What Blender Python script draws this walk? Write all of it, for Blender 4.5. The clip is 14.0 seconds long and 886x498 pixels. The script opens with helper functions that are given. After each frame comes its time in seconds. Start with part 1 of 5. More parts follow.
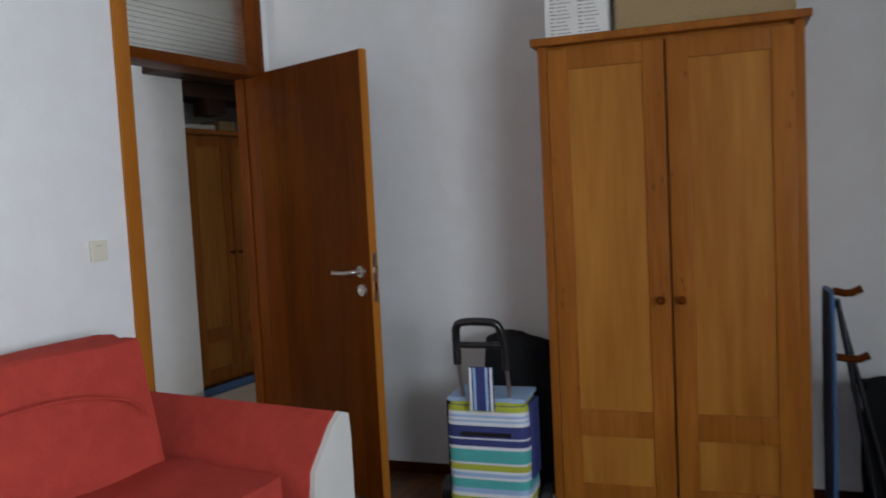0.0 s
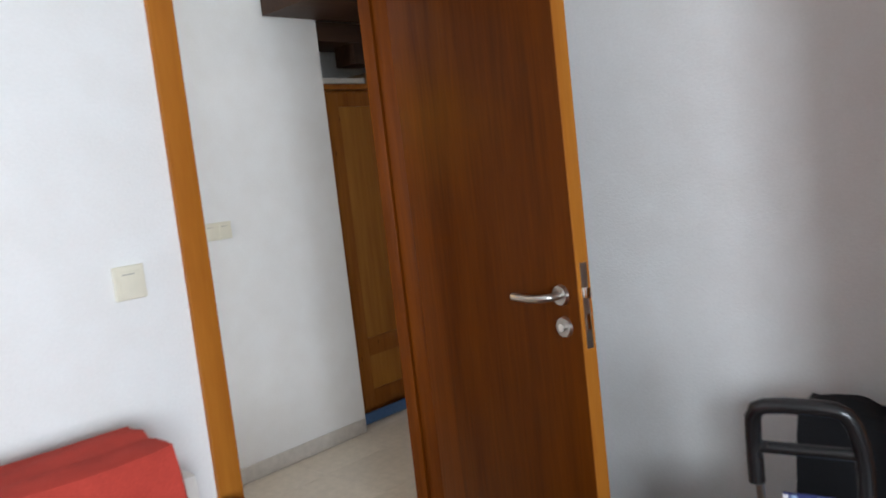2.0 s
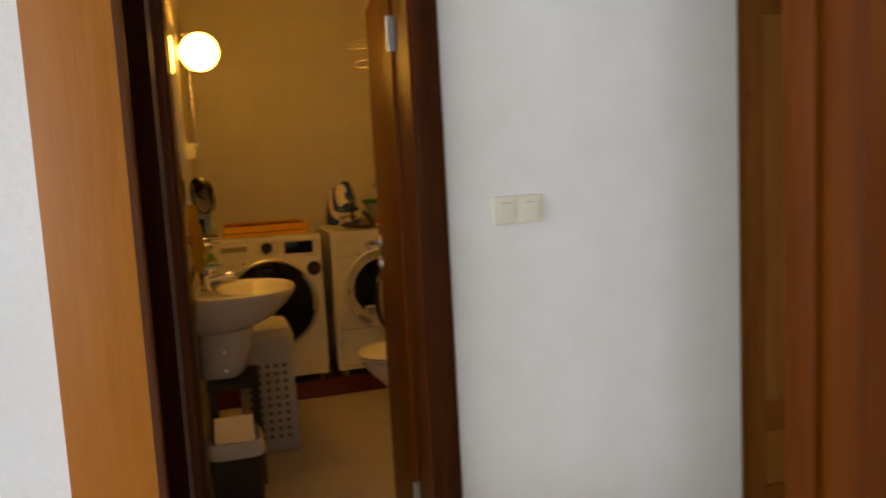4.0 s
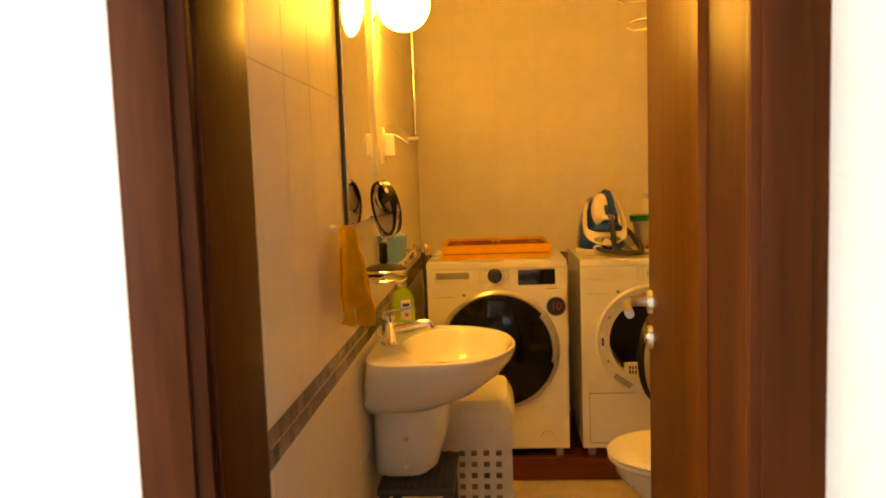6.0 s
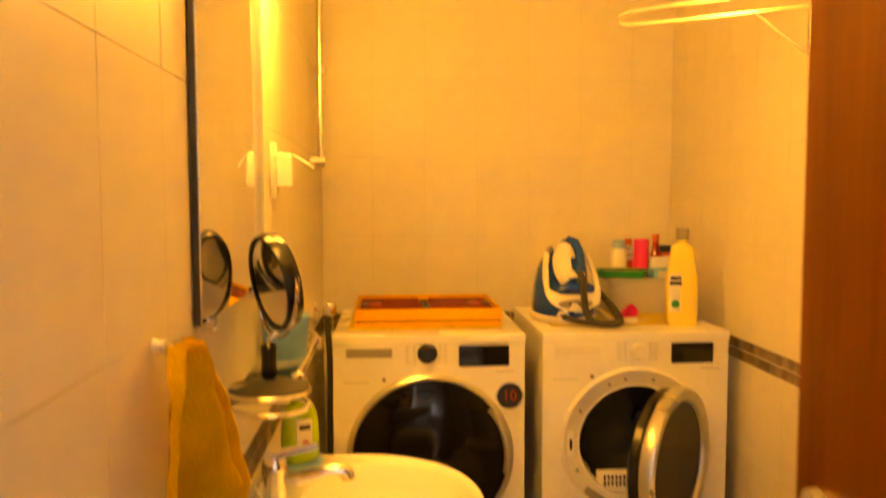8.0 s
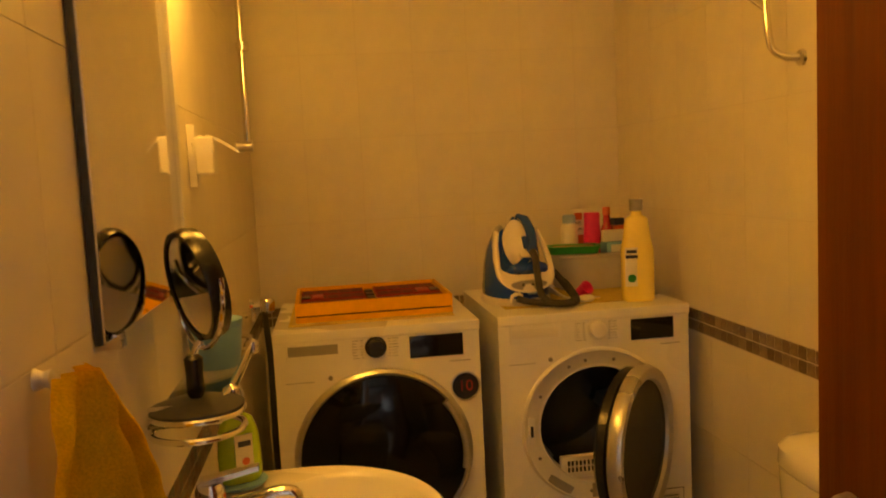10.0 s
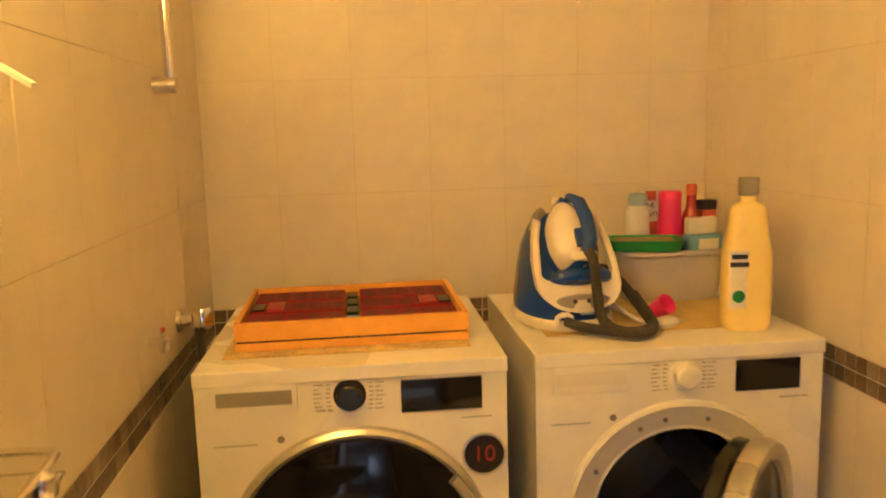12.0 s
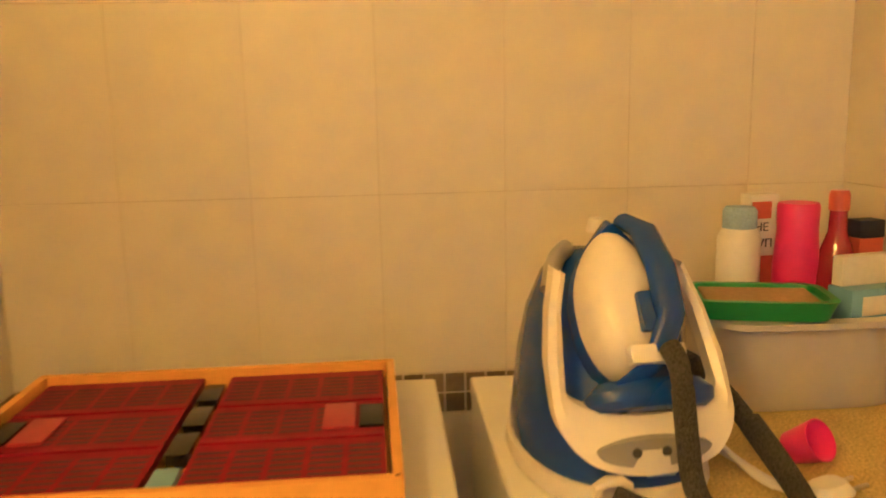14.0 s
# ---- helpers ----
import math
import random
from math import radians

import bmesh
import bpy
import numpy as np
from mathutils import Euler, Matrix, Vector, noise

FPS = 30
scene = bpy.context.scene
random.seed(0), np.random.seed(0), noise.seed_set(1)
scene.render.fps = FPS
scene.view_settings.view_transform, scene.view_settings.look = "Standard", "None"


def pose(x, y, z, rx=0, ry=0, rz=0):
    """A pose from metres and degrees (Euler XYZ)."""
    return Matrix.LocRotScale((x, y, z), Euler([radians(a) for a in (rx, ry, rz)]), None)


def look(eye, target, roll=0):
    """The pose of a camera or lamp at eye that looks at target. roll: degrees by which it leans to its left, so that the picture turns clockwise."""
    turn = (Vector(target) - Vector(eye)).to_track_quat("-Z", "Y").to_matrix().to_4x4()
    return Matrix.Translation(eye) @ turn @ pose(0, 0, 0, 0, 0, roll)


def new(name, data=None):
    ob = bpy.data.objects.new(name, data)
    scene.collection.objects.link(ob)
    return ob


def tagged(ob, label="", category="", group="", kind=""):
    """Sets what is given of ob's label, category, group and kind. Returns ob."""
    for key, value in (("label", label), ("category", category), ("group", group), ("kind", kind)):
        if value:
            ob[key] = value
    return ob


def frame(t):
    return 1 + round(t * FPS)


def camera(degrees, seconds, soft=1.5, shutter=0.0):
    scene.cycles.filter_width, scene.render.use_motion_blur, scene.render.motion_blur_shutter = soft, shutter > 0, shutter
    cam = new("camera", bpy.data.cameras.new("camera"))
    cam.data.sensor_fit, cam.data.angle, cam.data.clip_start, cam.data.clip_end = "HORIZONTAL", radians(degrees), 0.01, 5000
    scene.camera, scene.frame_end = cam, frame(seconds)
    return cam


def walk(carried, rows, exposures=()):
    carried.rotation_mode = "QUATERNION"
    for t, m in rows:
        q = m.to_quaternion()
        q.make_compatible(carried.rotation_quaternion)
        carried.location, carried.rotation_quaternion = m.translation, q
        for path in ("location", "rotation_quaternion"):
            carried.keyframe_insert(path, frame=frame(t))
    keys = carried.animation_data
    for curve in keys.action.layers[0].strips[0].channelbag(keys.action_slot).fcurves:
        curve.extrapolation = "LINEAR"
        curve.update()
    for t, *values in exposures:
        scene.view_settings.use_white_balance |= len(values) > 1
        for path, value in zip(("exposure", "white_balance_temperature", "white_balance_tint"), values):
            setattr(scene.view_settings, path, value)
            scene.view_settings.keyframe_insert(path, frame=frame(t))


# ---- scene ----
cam = camera(58.64, 14.0, 1.8, 0.4)
PATH = [
    (0, (-0.203, -0.303, 1.316), (1.544, 0.662, 1.18), -2.9),
    (0.5, (0.007, -0.119, 1.332), (1.692, 0.954, 1.229), -1.9),
    (1, (0.321, 0.1, 1.318), (1.914, 1.305, 1.217), -3.4),
    (1.5, (0.653, 0.3, 1.325), (2.115, 1.653, 1.141), -3.5),
    (2, (0.965, 0.505, 1.356), (2.412, 1.871, 1.149), -6.5),
    (2.5, (1.368, 0.762, 1.305), (2.63, 2.304, 1.129), -4.0),
    (3, (1.657, 0.998, 1.318), (2.649, 2.724, 1.123), -4.4),
    (3.5, (1.913, 1.394, 1.325), (2.745, 3.201, 1.122), -4.0),
    (4, (2.07, 1.607, 1.333), (2.599, 3.522, 1.106), -3.1),
    (4.2, (2.097, 1.717, 1.312), (2.498, 3.662, 1.073), -3.4),
    (6.3, (2.309, 2.982, 1.328), (2.166, 4.968, 1.139), -1.8),
    (6.5, (2.294, 3.1, 1.327), (2.2, 5.077, 1.037), -2.3),
    (7, (2.262, 3.376, 1.334), (2.17, 5.359, 1.084), -1.9),
    (7.5, (2.233, 3.553, 1.345), (2.192, 5.532, 1.059), -0.1),
    (8, (2.18, 3.728, 1.373), (2.313, 5.719, 1.237), -0.1),
    (8.2, (2.152, 3.769, 1.397), (2.262, 5.765, 1.332), 0.2),
    (10.3, (2.189, 3.948, 1.348), (2.49, 5.909, 1.096), -3.2),
    (10.5, (2.2, 4.01, 1.33), (2.501, 5.962, 1.015), -3.3),
    (11, (2.283, 4.228, 1.327), (2.534, 6.175, 0.944), -2.0),
    (11.5, (2.317, 4.422, 1.352), (2.516, 6.385, 1.027), -1.5),
    (12, (2.329, 4.67, 1.38), (2.529, 6.637, 1.081), -1.6),
    (12.5, (2.339, 4.888, 1.377), (2.414, 6.871, 1.125), -2.6),
    (13, (2.431, 5.128, 1.363), (2.291, 7.101, 1.068), -1.5),
    (13.5, (2.481, 5.326, 1.347), (2.46, 7.298, 1.017), -1.0),
    (14, (2.528, 5.541, 1.348), (2.67, 7.506, 1.003), -1.2),
]
walk(cam, [(t, look(eye, target, roll)) for t, eye, target, roll in PATH], exposures=[
    (0, -1.0, 6300, 10), (0.5, -0.4, 6300, 10), (1.0, -0.1, 6350, 10), (2.5, -0.25, 6450, 10), (3.5, -0.45, 6700, 10), (4.2, -0.3, 6900, 10), (5.4, 0.6, 7500, 10), (6.3, 1.6, 8500, 10), (7.0, 1.8, 8500, 10), (8.2, 1.85, 8500, 10),
    (10.3, 0.5, 7000, 10), (11.0, 1.02, 6300, 10), (11.5, 1.35, 5700, 10), (12.0, 1.6, 5100, 10), (14.0, 1.65, 4800, 10)])

# ---- light ----
world = bpy.data.worlds.new("sky")
scene.world = world
world.use_nodes = True
wn = world.node_tree.nodes
sky = wn.new("ShaderNodeTexSky")
sky.sky_type = "NISHITA"
sky.sun_disc = False
sky.sun_elevation, sky.sun_rotation = radians(48), radians(200)
world.node_tree.links.new(sky.outputs[0], wn["Background"].inputs[0])
wn["Background"].inputs[1].default_value = 0.12
sun = new("sun", bpy.data.lights.new("sun", "SUN"))
sun.data.energy, sun.data.angle, sun.data.color = 3.0, radians(0.5), (1.0, 0.95, 0.88)
sun.matrix_world = look((0, 0, 0), (0.5, 0.3, -0.9))
win_light = new("window_daylight", bpy.data.lights.new("window_daylight", "AREA"))
win_light.data.shape, win_light.data.size, win_light.data.size_y = "RECTANGLE", 1.9, 1.3
win_light.data.energy, win_light.data.color = 158, (0.80, 0.90, 1.0)
win_light.data.spread = radians(120)
win_light.matrix_world = look((-0.4, -2.62, 1.5), (0.1, 2.3, 1.5))
# unseen fill lamp, added to brighten the corridor
hall_fill = new("hall_fill_light", bpy.data.lights.new("hall_fill_light", "AREA"))
hall_fill.data.shape, hall_fill.data.size, hall_fill.data.size_y = "RECTANGLE", 0.8, 1.1
hall_fill.data.energy, hall_fill.data.color = 38, (0.95, 0.96, 1.0)
hall_fill.matrix_world = look((0.0, 3.1, 1.5), (3.0, 3.2, 1.1))


# ---- materials ----
def mat(name, col, rough=0.5, metal=0.0, grain=20.0, amount=0.12, bump=0.05, coat=0.0, stain=0.0, stretch=(1, 1, 1), rand=0.0, spec=0.5):
    """A painted, plastic, stone or cloth surface: two scales of noise in colour, roughness and relief."""
    m = bpy.data.materials.new(name)
    m.use_nodes = True
    nt = m.node_tree
    n, l = nt.nodes, nt.links
    b = n["Principled BSDF"]
    tc = n.new("ShaderNodeTexCoord")
    mp = n.new("ShaderNodeMapping")
    mp.inputs["Scale"].default_value = stretch
    l.new(tc.outputs["Object"], mp.inputs[0])
    fine = n.new("ShaderNodeTexNoise")
    fine.inputs["Scale"].default_value, fine.inputs["Detail"].default_value = grain, 6
    wide = n.new("ShaderNodeTexNoise")
    wide.inputs["Scale"].default_value, wide.inputs["Detail"].default_value = max(grain * 0.06, 0.9), 3
    l.new(mp.outputs[0], fine.inputs[0])
    l.new(mp.outputs[0], wide.inputs[0])
    ramp = n.new("ShaderNodeValToRGB")
    lo, hi = 1 - amount, 1 + amount
    ramp.color_ramp.elements[0].position, ramp.color_ramp.elements[1].position = 0.3, 0.7
    ramp.color_ramp.elements[0].color = (*[c * lo for c in col], 1)
    ramp.color_ramp.elements[1].color = (*[min(c * hi, 1) for c in col], 1)
    l.new(fine.outputs[0], ramp.inputs[0])
    mix = n.new("ShaderNodeMix")
    mix.data_type, mix.blend_type = "RGBA", "MULTIPLY"
    mix.inputs[0].default_value = 1.0
    r2 = n.new("ShaderNodeValToRGB")
    r2.color_ramp.elements[0].position, r2.color_ramp.elements[1].position = 0.35, 0.65
    d = 1 - max(stain, amount * 0.5)
    r2.color_ramp.elements[0].color = (d, d * 0.99, d * 0.98, 1)
    l.new(wide.outputs[0], r2.inputs[0])
    l.new(ramp.outputs[0], mix.inputs["A"])
    l.new(r2.outputs[0], mix.inputs["B"])
    last = mix.outputs["Result"]
    if rand:
        oi = n.new("ShaderNodeObjectInfo")
        hsv = n.new("ShaderNodeHueSaturation")
        mr = n.new("ShaderNodeMapRange")
        mr.inputs[3].default_value, mr.inputs[4].default_value = 1 - rand, 1 + rand
        l.new(oi.outputs["Random"], mr.inputs[0])
        l.new(mr.outputs[0], hsv.inputs["Value"])
        l.new(last, hsv.inputs["Color"])
        last = hsv.outputs[0]
    l.new(last, b.inputs["Base Color"])
    rr = n.new("ShaderNodeMapRange")
    rr.inputs[3].default_value, rr.inputs[4].default_value = max(rough - 0.07, 0.02), min(rough + 0.09, 1)
    l.new(wide.outputs[0], rr.inputs[0])
    l.new(rr.outputs[0], b.inputs["Roughness"])
    b.inputs["Metallic"].default_value = metal
    b.inputs["Coat Weight"].default_value = coat
    b.inputs["Coat Roughness"].default_value = 0.15
    b.inputs["Specular IOR Level"].default_value = spec
    if bump:
        bp = n.new("ShaderNodeBump")
        bp.inputs["Strength"].default_value, bp.inputs["Distance"].default_value = bump, 0.01
        l.new(fine.outputs[0], bp.inputs["Height"])
        l.new(bp.outputs[0], b.inputs["Normal"])
    return m


def wood(name, light, dark, rough=0.35, scale=1.0, along=2, knots=0.0, coat=0.0, contrast=1.0, spec=0.22):
    """Grain runs along the given axis; broad bands and fine pores."""
    m = bpy.data.materials.new(name)
    m.use_nodes = True
    n, l = m.node_tree.nodes, m.node_tree.links
    b = n["Principled BSDF"]
    tc = n.new("ShaderNodeTexCoord")
    mp = n.new("ShaderNodeMapping")
    s = [9.0 * scale] * 3
    s[along] = 0.7 * scale
    mp.inputs["Scale"].default_value = s
    oi = n.new("ShaderNodeObjectInfo")
    add = n.new("ShaderNodeVectorMath")
    add.operation = "MULTIPLY_ADD"
    add.inputs[1].default_value = (1, 1, 1)
    comb = n.new("ShaderNodeCombineXYZ")
    mul = n.new("ShaderNodeMath")
    mul.operation = "MULTIPLY"
    mul.inputs[1].default_value = 13.7
    l.new(oi.outputs["Random"], mul.inputs[0])
    for k in range(3):
        l.new(mul.outputs[0], comb.inputs[k])
    l.new(tc.outputs["Object"], add.inputs[0])
    l.new(comb.outputs[0], add.inputs[2])
    l.new(add.outputs[0], mp.inputs[0])
    a = n.new("ShaderNodeTexNoise")
    a.inputs["Scale"].default_value, a.inputs["Detail"].default_value, a.inputs["Distortion"].default_value = 0.9, 5, 1.6
    f = n.new("ShaderNodeTexNoise")
    f.inputs["Scale"].default_value, f.inputs["Detail"].default_value = 9.0, 8
    l.new(mp.outputs[0], a.inputs[0])
    l.new(mp.outputs[0], f.inputs[0])
    mx = n.new("ShaderNodeMix")
    mx.inputs[0].default_value = 0.35
    l.new(a.outputs[0], mx.inputs["A"])
    l.new(f.outputs[0], mx.inputs["B"])
    ramp = n.new("ShaderNodeValToRGB")
    ramp.color_ramp.elements[0].position, ramp.color_ramp.elements[1].position = 0.5 - 0.16 / contrast, 0.5 + 0.16 / contrast
    ramp.color_ramp.elements[0].color, ramp.color_ramp.elements[1].color = (*dark, 1), (*light, 1)
    l.new(mx.outputs["Result"], ramp.inputs[0])
    col = ramp.outputs[0]
    if knots:
        v = n.new("ShaderNodeTexVoronoi")
        mk = n.new("ShaderNodeMapping")
        sk = [4.5] * 3
        sk[along] = 1.5
        mk.inputs["Scale"].default_value = sk
        l.new(add.outputs[0], mk.inputs[0])
        l.new(mk.outputs[0], v.inputs["Vector"])
        kr = n.new("ShaderNodeValToRGB")
        kr.color_ramp.elements[0].position, kr.color_ramp.elements[1].position = 0.05, 0.13
        kr.color_ramp.elements[0].color = (0.35, 0.25, 0.2, 1)
        l.new(v.outputs["Distance"], kr.inputs[0])
        mm = n.new("ShaderNodeMix")
        mm.data_type, mm.blend_type = "RGBA", "MULTIPLY"
        mm.inputs[0].default_value = knots
        l.new(col, mm.inputs["A"])
        l.new(kr.outputs[0], mm.inputs["B"])
        col = mm.outputs["Result"]
    l.new(col, b.inputs["Base Color"])
    b.inputs["Roughness"].default_value = rough
    b.inputs["Specular IOR Level"].default_value = spec
    b.inputs["Coat Weight"].default_value = coat
    b.inputs["Coat Roughness"].default_value = 0.2
    bp = n.new("ShaderNodeBump")
    bp.inputs["Strength"].default_value, bp.inputs["Distance"].default_value = 0.12, 0.004
    l.new(f.outputs[0], bp.inputs["Height"])
    l.new(bp.outputs[0], b.inputs["Normal"])
    return m


def glassy(name, col, rough=0.02, ior=1.45):
    m = bpy.data.materials.new(name)
    m.use_nodes = True
    b = m.node_tree.nodes["Principled BSDF"]
    b.inputs["Base Color"].default_value = (*col, 1)
    b.inputs["Transmission Weight"].default_value = 1.0
    b.inputs["Roughness"].default_value = rough
    b.inputs["IOR"].default_value = ior
    return m


def glow(name, col, power):
    m = bpy.data.materials.new(name)
    m.use_nodes = True
    b = m.node_tree.nodes["Principled BSDF"]
    b.inputs["Base Color"].default_value = (0.9, 0.85, 0.75, 1)
    b.inputs["Emission Color"].default_value = (*col, 1)
    b.inputs["Emission Strength"].default_value = power
    return m


M_WALL = mat("white_plaster", (0.78, 0.77, 0.75), 0.85, grain=140, amount=0.02, bump=0.12, stain=0.03)
M_CEIL = mat("ceiling_paint", (0.82, 0.81, 0.79), 0.9, grain=90, amount=0.02, bump=0.08)
M_TILE = mat("cream_wall_tile", (0.76, 0.71, 0.62), 0.42, grain=14, amount=0.03, bump=0.012, rand=0.012)
M_GROUT = mat("grout", (0.66, 0.60, 0.51), 0.9, grain=120, amount=0.1, bump=0.2)
M_MOSAIC = mat("brown_mosaic", (0.20, 0.155, 0.12), 0.25, grain=40, amount=0.25, bump=0.05, rand=0.4)
M_FLOORT = mat("beige_floor_tile", (0.56, 0.49, 0.39), 0.3, grain=25, amount=0.08, bump=0.02, rand=0.04)
M_PARQ = wood("dark_parquet", (0.16, 0.07, 0.03), (0.06, 0.025, 0.012), 0.3, 1.0, 0)
M_DOOR = wood("brown_veneer_door", (0.150, 0.037, 0.0022), (0.070, 0.015, 0.0012), 0.36, 0.9, 2, contrast=0.8, spec=0.09)
M_TRIM = wood("honey_wood_trim", (0.46, 0.17, 0.022), (0.33, 0.105, 0.013), 0.42, 1.2, 2, contrast=0.7, spec=0.14)
M_DARKW = wood("dark_brown_wood", (0.075, 0.019, 0.004), (0.032, 0.008, 0.002), 0.38, 1.2, 2, spec=0.1)
M_PINE = wood("honey_pine", (0.36, 0.125, 0.017), (0.23, 0.068, 0.008), 0.38, 0.8, 2, 0.8, contrast=1.15, spec=0.14)
M_PINEP = wood("honey_pine_panel", (0.44, 0.185, 0.030), (0.29, 0.098, 0.012), 0.36, 0.5, 2, 0.0, contrast=1.0, spec=0.16)
M_PLINTH = wood("reddish_plinth_wood", (0.20, 0.035, 0.014), (0.09, 0.015, 0.008), 0.2, 1.0, 0, coat=0.6)
M_BEAM = wood("dark_ceiling_wood", (0.05, 0.022, 0.010), (0.025, 0.012, 0.007), 0.5, 1.0, 0)
M_CHROME = mat("chrome", (0.85, 0.84, 0.82), 0.12, 1.0, grain=40, amount=0.03, bump=0.0)
M_STEEL = mat("brushed_steel", (0.62, 0.60, 0.57), 0.30, 1.0, grain=160, amount=0.08, bump=0.03)
M_WHITE = mat("white_enamel", (0.80, 0.79, 0.76), 0.28, grain=30, amount=0.015, bump=0.0, coat=0.3)
M_CERAM = mat("white_ceramic", (0.82, 0.80, 0.75), 0.10, grain=8, amount=0.015, bump=0.0, coat=0.6)
M_PLAST = mat("white_plastic", (0.75, 0.73, 0.68), 0.4, grain=60, amount=0.03, bump=0.02)
M_IVORY = mat("ivory_switch_plastic", (0.72, 0.68, 0.55), 0.35, grain=60, amount=0.02, bump=0.01)
M_BLACK = mat("black_plastic", (0.012, 0.012, 0.013), 0.25, grain=50, amount=0.2, bump=0.02)
M_DISP = mat("black_display_glass", (0.006, 0.006, 0.007), 0.07, grain=20, amount=0.1, bump=0.0)
M_PORT = mat("black_door_glass", (0.005, 0.005, 0.007), 0.06, grain=6, amount=0.2, bump=0.0, spec=0.3)
M_GREY = mat("grey_plastic", (0.30, 0.29, 0.27), 0.4, grain=40, amount=0.06, bump=0.02)
M_DGREY = mat("dark_grey_plastic", (0.05, 0.05, 0.052), 0.5, grain=60, amount=0.15, bump=0.05)
M_SILVER = mat("silver_plastic", (0.55, 0.54, 0.52), 0.28, 0.7, grain=60, amount=0.04, bump=0.0)
M_DRUM = mat("drum_steel", (0.30, 0.30, 0.31), 0.25, 1.0, grain=30, amount=0.1, bump=0.02)
M_MIRROR = mat("mirror_silver", (0.88, 0.88, 0.87), 0.02, 1.0, grain=3, amount=0.004, bump=0.0)
M_MIRROR.node_tree.nodes["Principled BSDF"].inputs["Metallic"].default_value = 1.0
M_SOFA = mat("red_microfibre", (0.46, 0.055, 0.038), 0.95, grain=260, amount=0.10, bump=0.25, stain=0.14, spec=0.2)
M_SOFAW = mat("white_leatherette", (0.70, 0.68, 0.63), 0.5, grain=180, amount=0.04, bump=0.12)
M_TOWEL = mat("yellow_towel", (0.90, 0.62, 0.05), 0.95, grain=420, amount=0.14, bump=0.25, stain=0.12, spec=0.1)
M_YEL = mat("orange_yellow_wood_paint", (0.78, 0.40, 0.004), 0.42, grain=40, amount=0.06, bump=0.04, stain=0.08, spec=0.22)
M_REDP = mat("dark_red_plastic", (0.25, 0.003, 0.009), 0.5, grain=50, amount=0.15, bump=0.03, spec=0.2)
# shade inside the tray grid's slots, put into a near-black red
M_SLOT_SHADE = mat("maroon_slot_shade", (0.055, 0.002, 0.004), 0.5, grain=50, amount=0.1, bump=0.0)
M_PINKL = mat("pale_red_plastic", (0.40, 0.030, 0.032), 0.4, grain=50, amount=0.1, bump=0.02)
M_BLUE = mat("blue_iron_plastic", (0.004, 0.050, 0.36), 0.25, grain=40, amount=0.06, bump=0.01, coat=0.3)
M_IRONW = mat("cream_iron_plastic", (0.78, 0.74, 0.66), 0.3, grain=40, amount=0.03, bump=0.0, coat=0.2)
M_HOSE = mat("grey_braided_hose", (0.07, 0.065, 0.06), 0.8, grain=350, amount=0.7, bump=0.6)
M_TUB = mat("pale_grey_tub", (0.56, 0.54, 0.54), 0.4, grain=30, amount=0.03, bump=0.02)
M_GREEN = mat("green_plastic", (0.02, 0.28, 0.07), 0.35, grain=40, amount=0.08, bump=0.02)
M_PINK = mat("pink_plastic", (0.80, 0.03, 0.22), 0.35, grain=40, amount=0.06, bump=0.01)
M_BOTY = mat("yellow_bottle", (0.90, 0.74, 0.20), 0.25, grain=30, amount=0.03, bump=0.0, coat=0.3)
M_LABEL = mat("pale_label", (0.80, 0.76, 0.62), 0.5, grain=30, amount=0.08, bump=0.0)
M_INK = mat("dark_blue_ink", (0.02, 0.025, 0.07), 0.5, grain=60, amount=0.1, bump=0.0)
M_PRINT = mat("grey_print", (0.22, 0.21, 0.20), 0.5, grain=60, amount=0.1, bump=0.0)
M_SOAPG = mat("green_soap", (0.35, 0.55, 0.05), 0.15, grain=10, amount=0.05, bump=0.0, coat=0.4)
M_TEAL = mat("turquoise_plastic", (0.19, 0.40, 0.66), 0.35, grain=40, amount=0.05, bump=0.01)
M_STICK = mat("sticker_red", (0.55, 0.10, 0.05), 0.3, grain=40, amount=0.1, bump=0.0)
M_PAPER = mat("white_paper", (0.75, 0.73, 0.68), 0.8, grain=80, amount=0.04, bump=0.04)
M_CARD = mat("brown_cardboard", (0.36, 0.25, 0.12), 0.85, grain=120, amount=0.12, bump=0.1)
M_MAT = mat("straw_mat", (0.66, 0.52, 0.17), 0.9, grain=260, amount=0.3, bump=0.5)
M_NAVY = mat("navy_cloth", (0.05, 0.06, 0.19), 0.9, grain=300, amount=0.15, bump=0.3, spec=0.2)
M_LIME = mat("lime_cloth", (0.45, 0.48, 0.06), 0.9, grain=300, amount=0.12, bump=0.3, spec=0.2)
M_AQUA = mat("aqua_cloth", (0.10, 0.42, 0.40), 0.9, grain=300, amount=0.12, bump=0.3, spec=0.2)
M_SKYC = mat("pale_blue_cloth", (0.36, 0.50, 0.72), 0.9, grain=300, amount=0.12, bump=0.3, spec=0.2)
M_WCLOTH = mat("white_cloth", (0.74, 0.74, 0.76), 0.9, grain=300, amount=0.06, bump=0.3, spec=0.2)
M_BAGB = mat("black_bag_cloth", (0.008, 0.008, 0.009), 0.85, grain=300, amount=0.3, bump=0.4, spec=0.2)
M_BLUET = mat("blue_tape", (0.07, 0.16, 0.35), 0.6, grain=60, amount=0.1, bump=0.03)
M_SKIRT = mat("pale_stone_skirting", (0.55, 0.51, 0.46), 0.4, grain=40, amount=0.08, bump=0.03)
M_GLASS = glassy("clear_glass", (0.93, 0.97, 0.95))
M_FROST = glassy("ribbed_transom_glass", (0.90, 0.93, 0.88), 0.35)
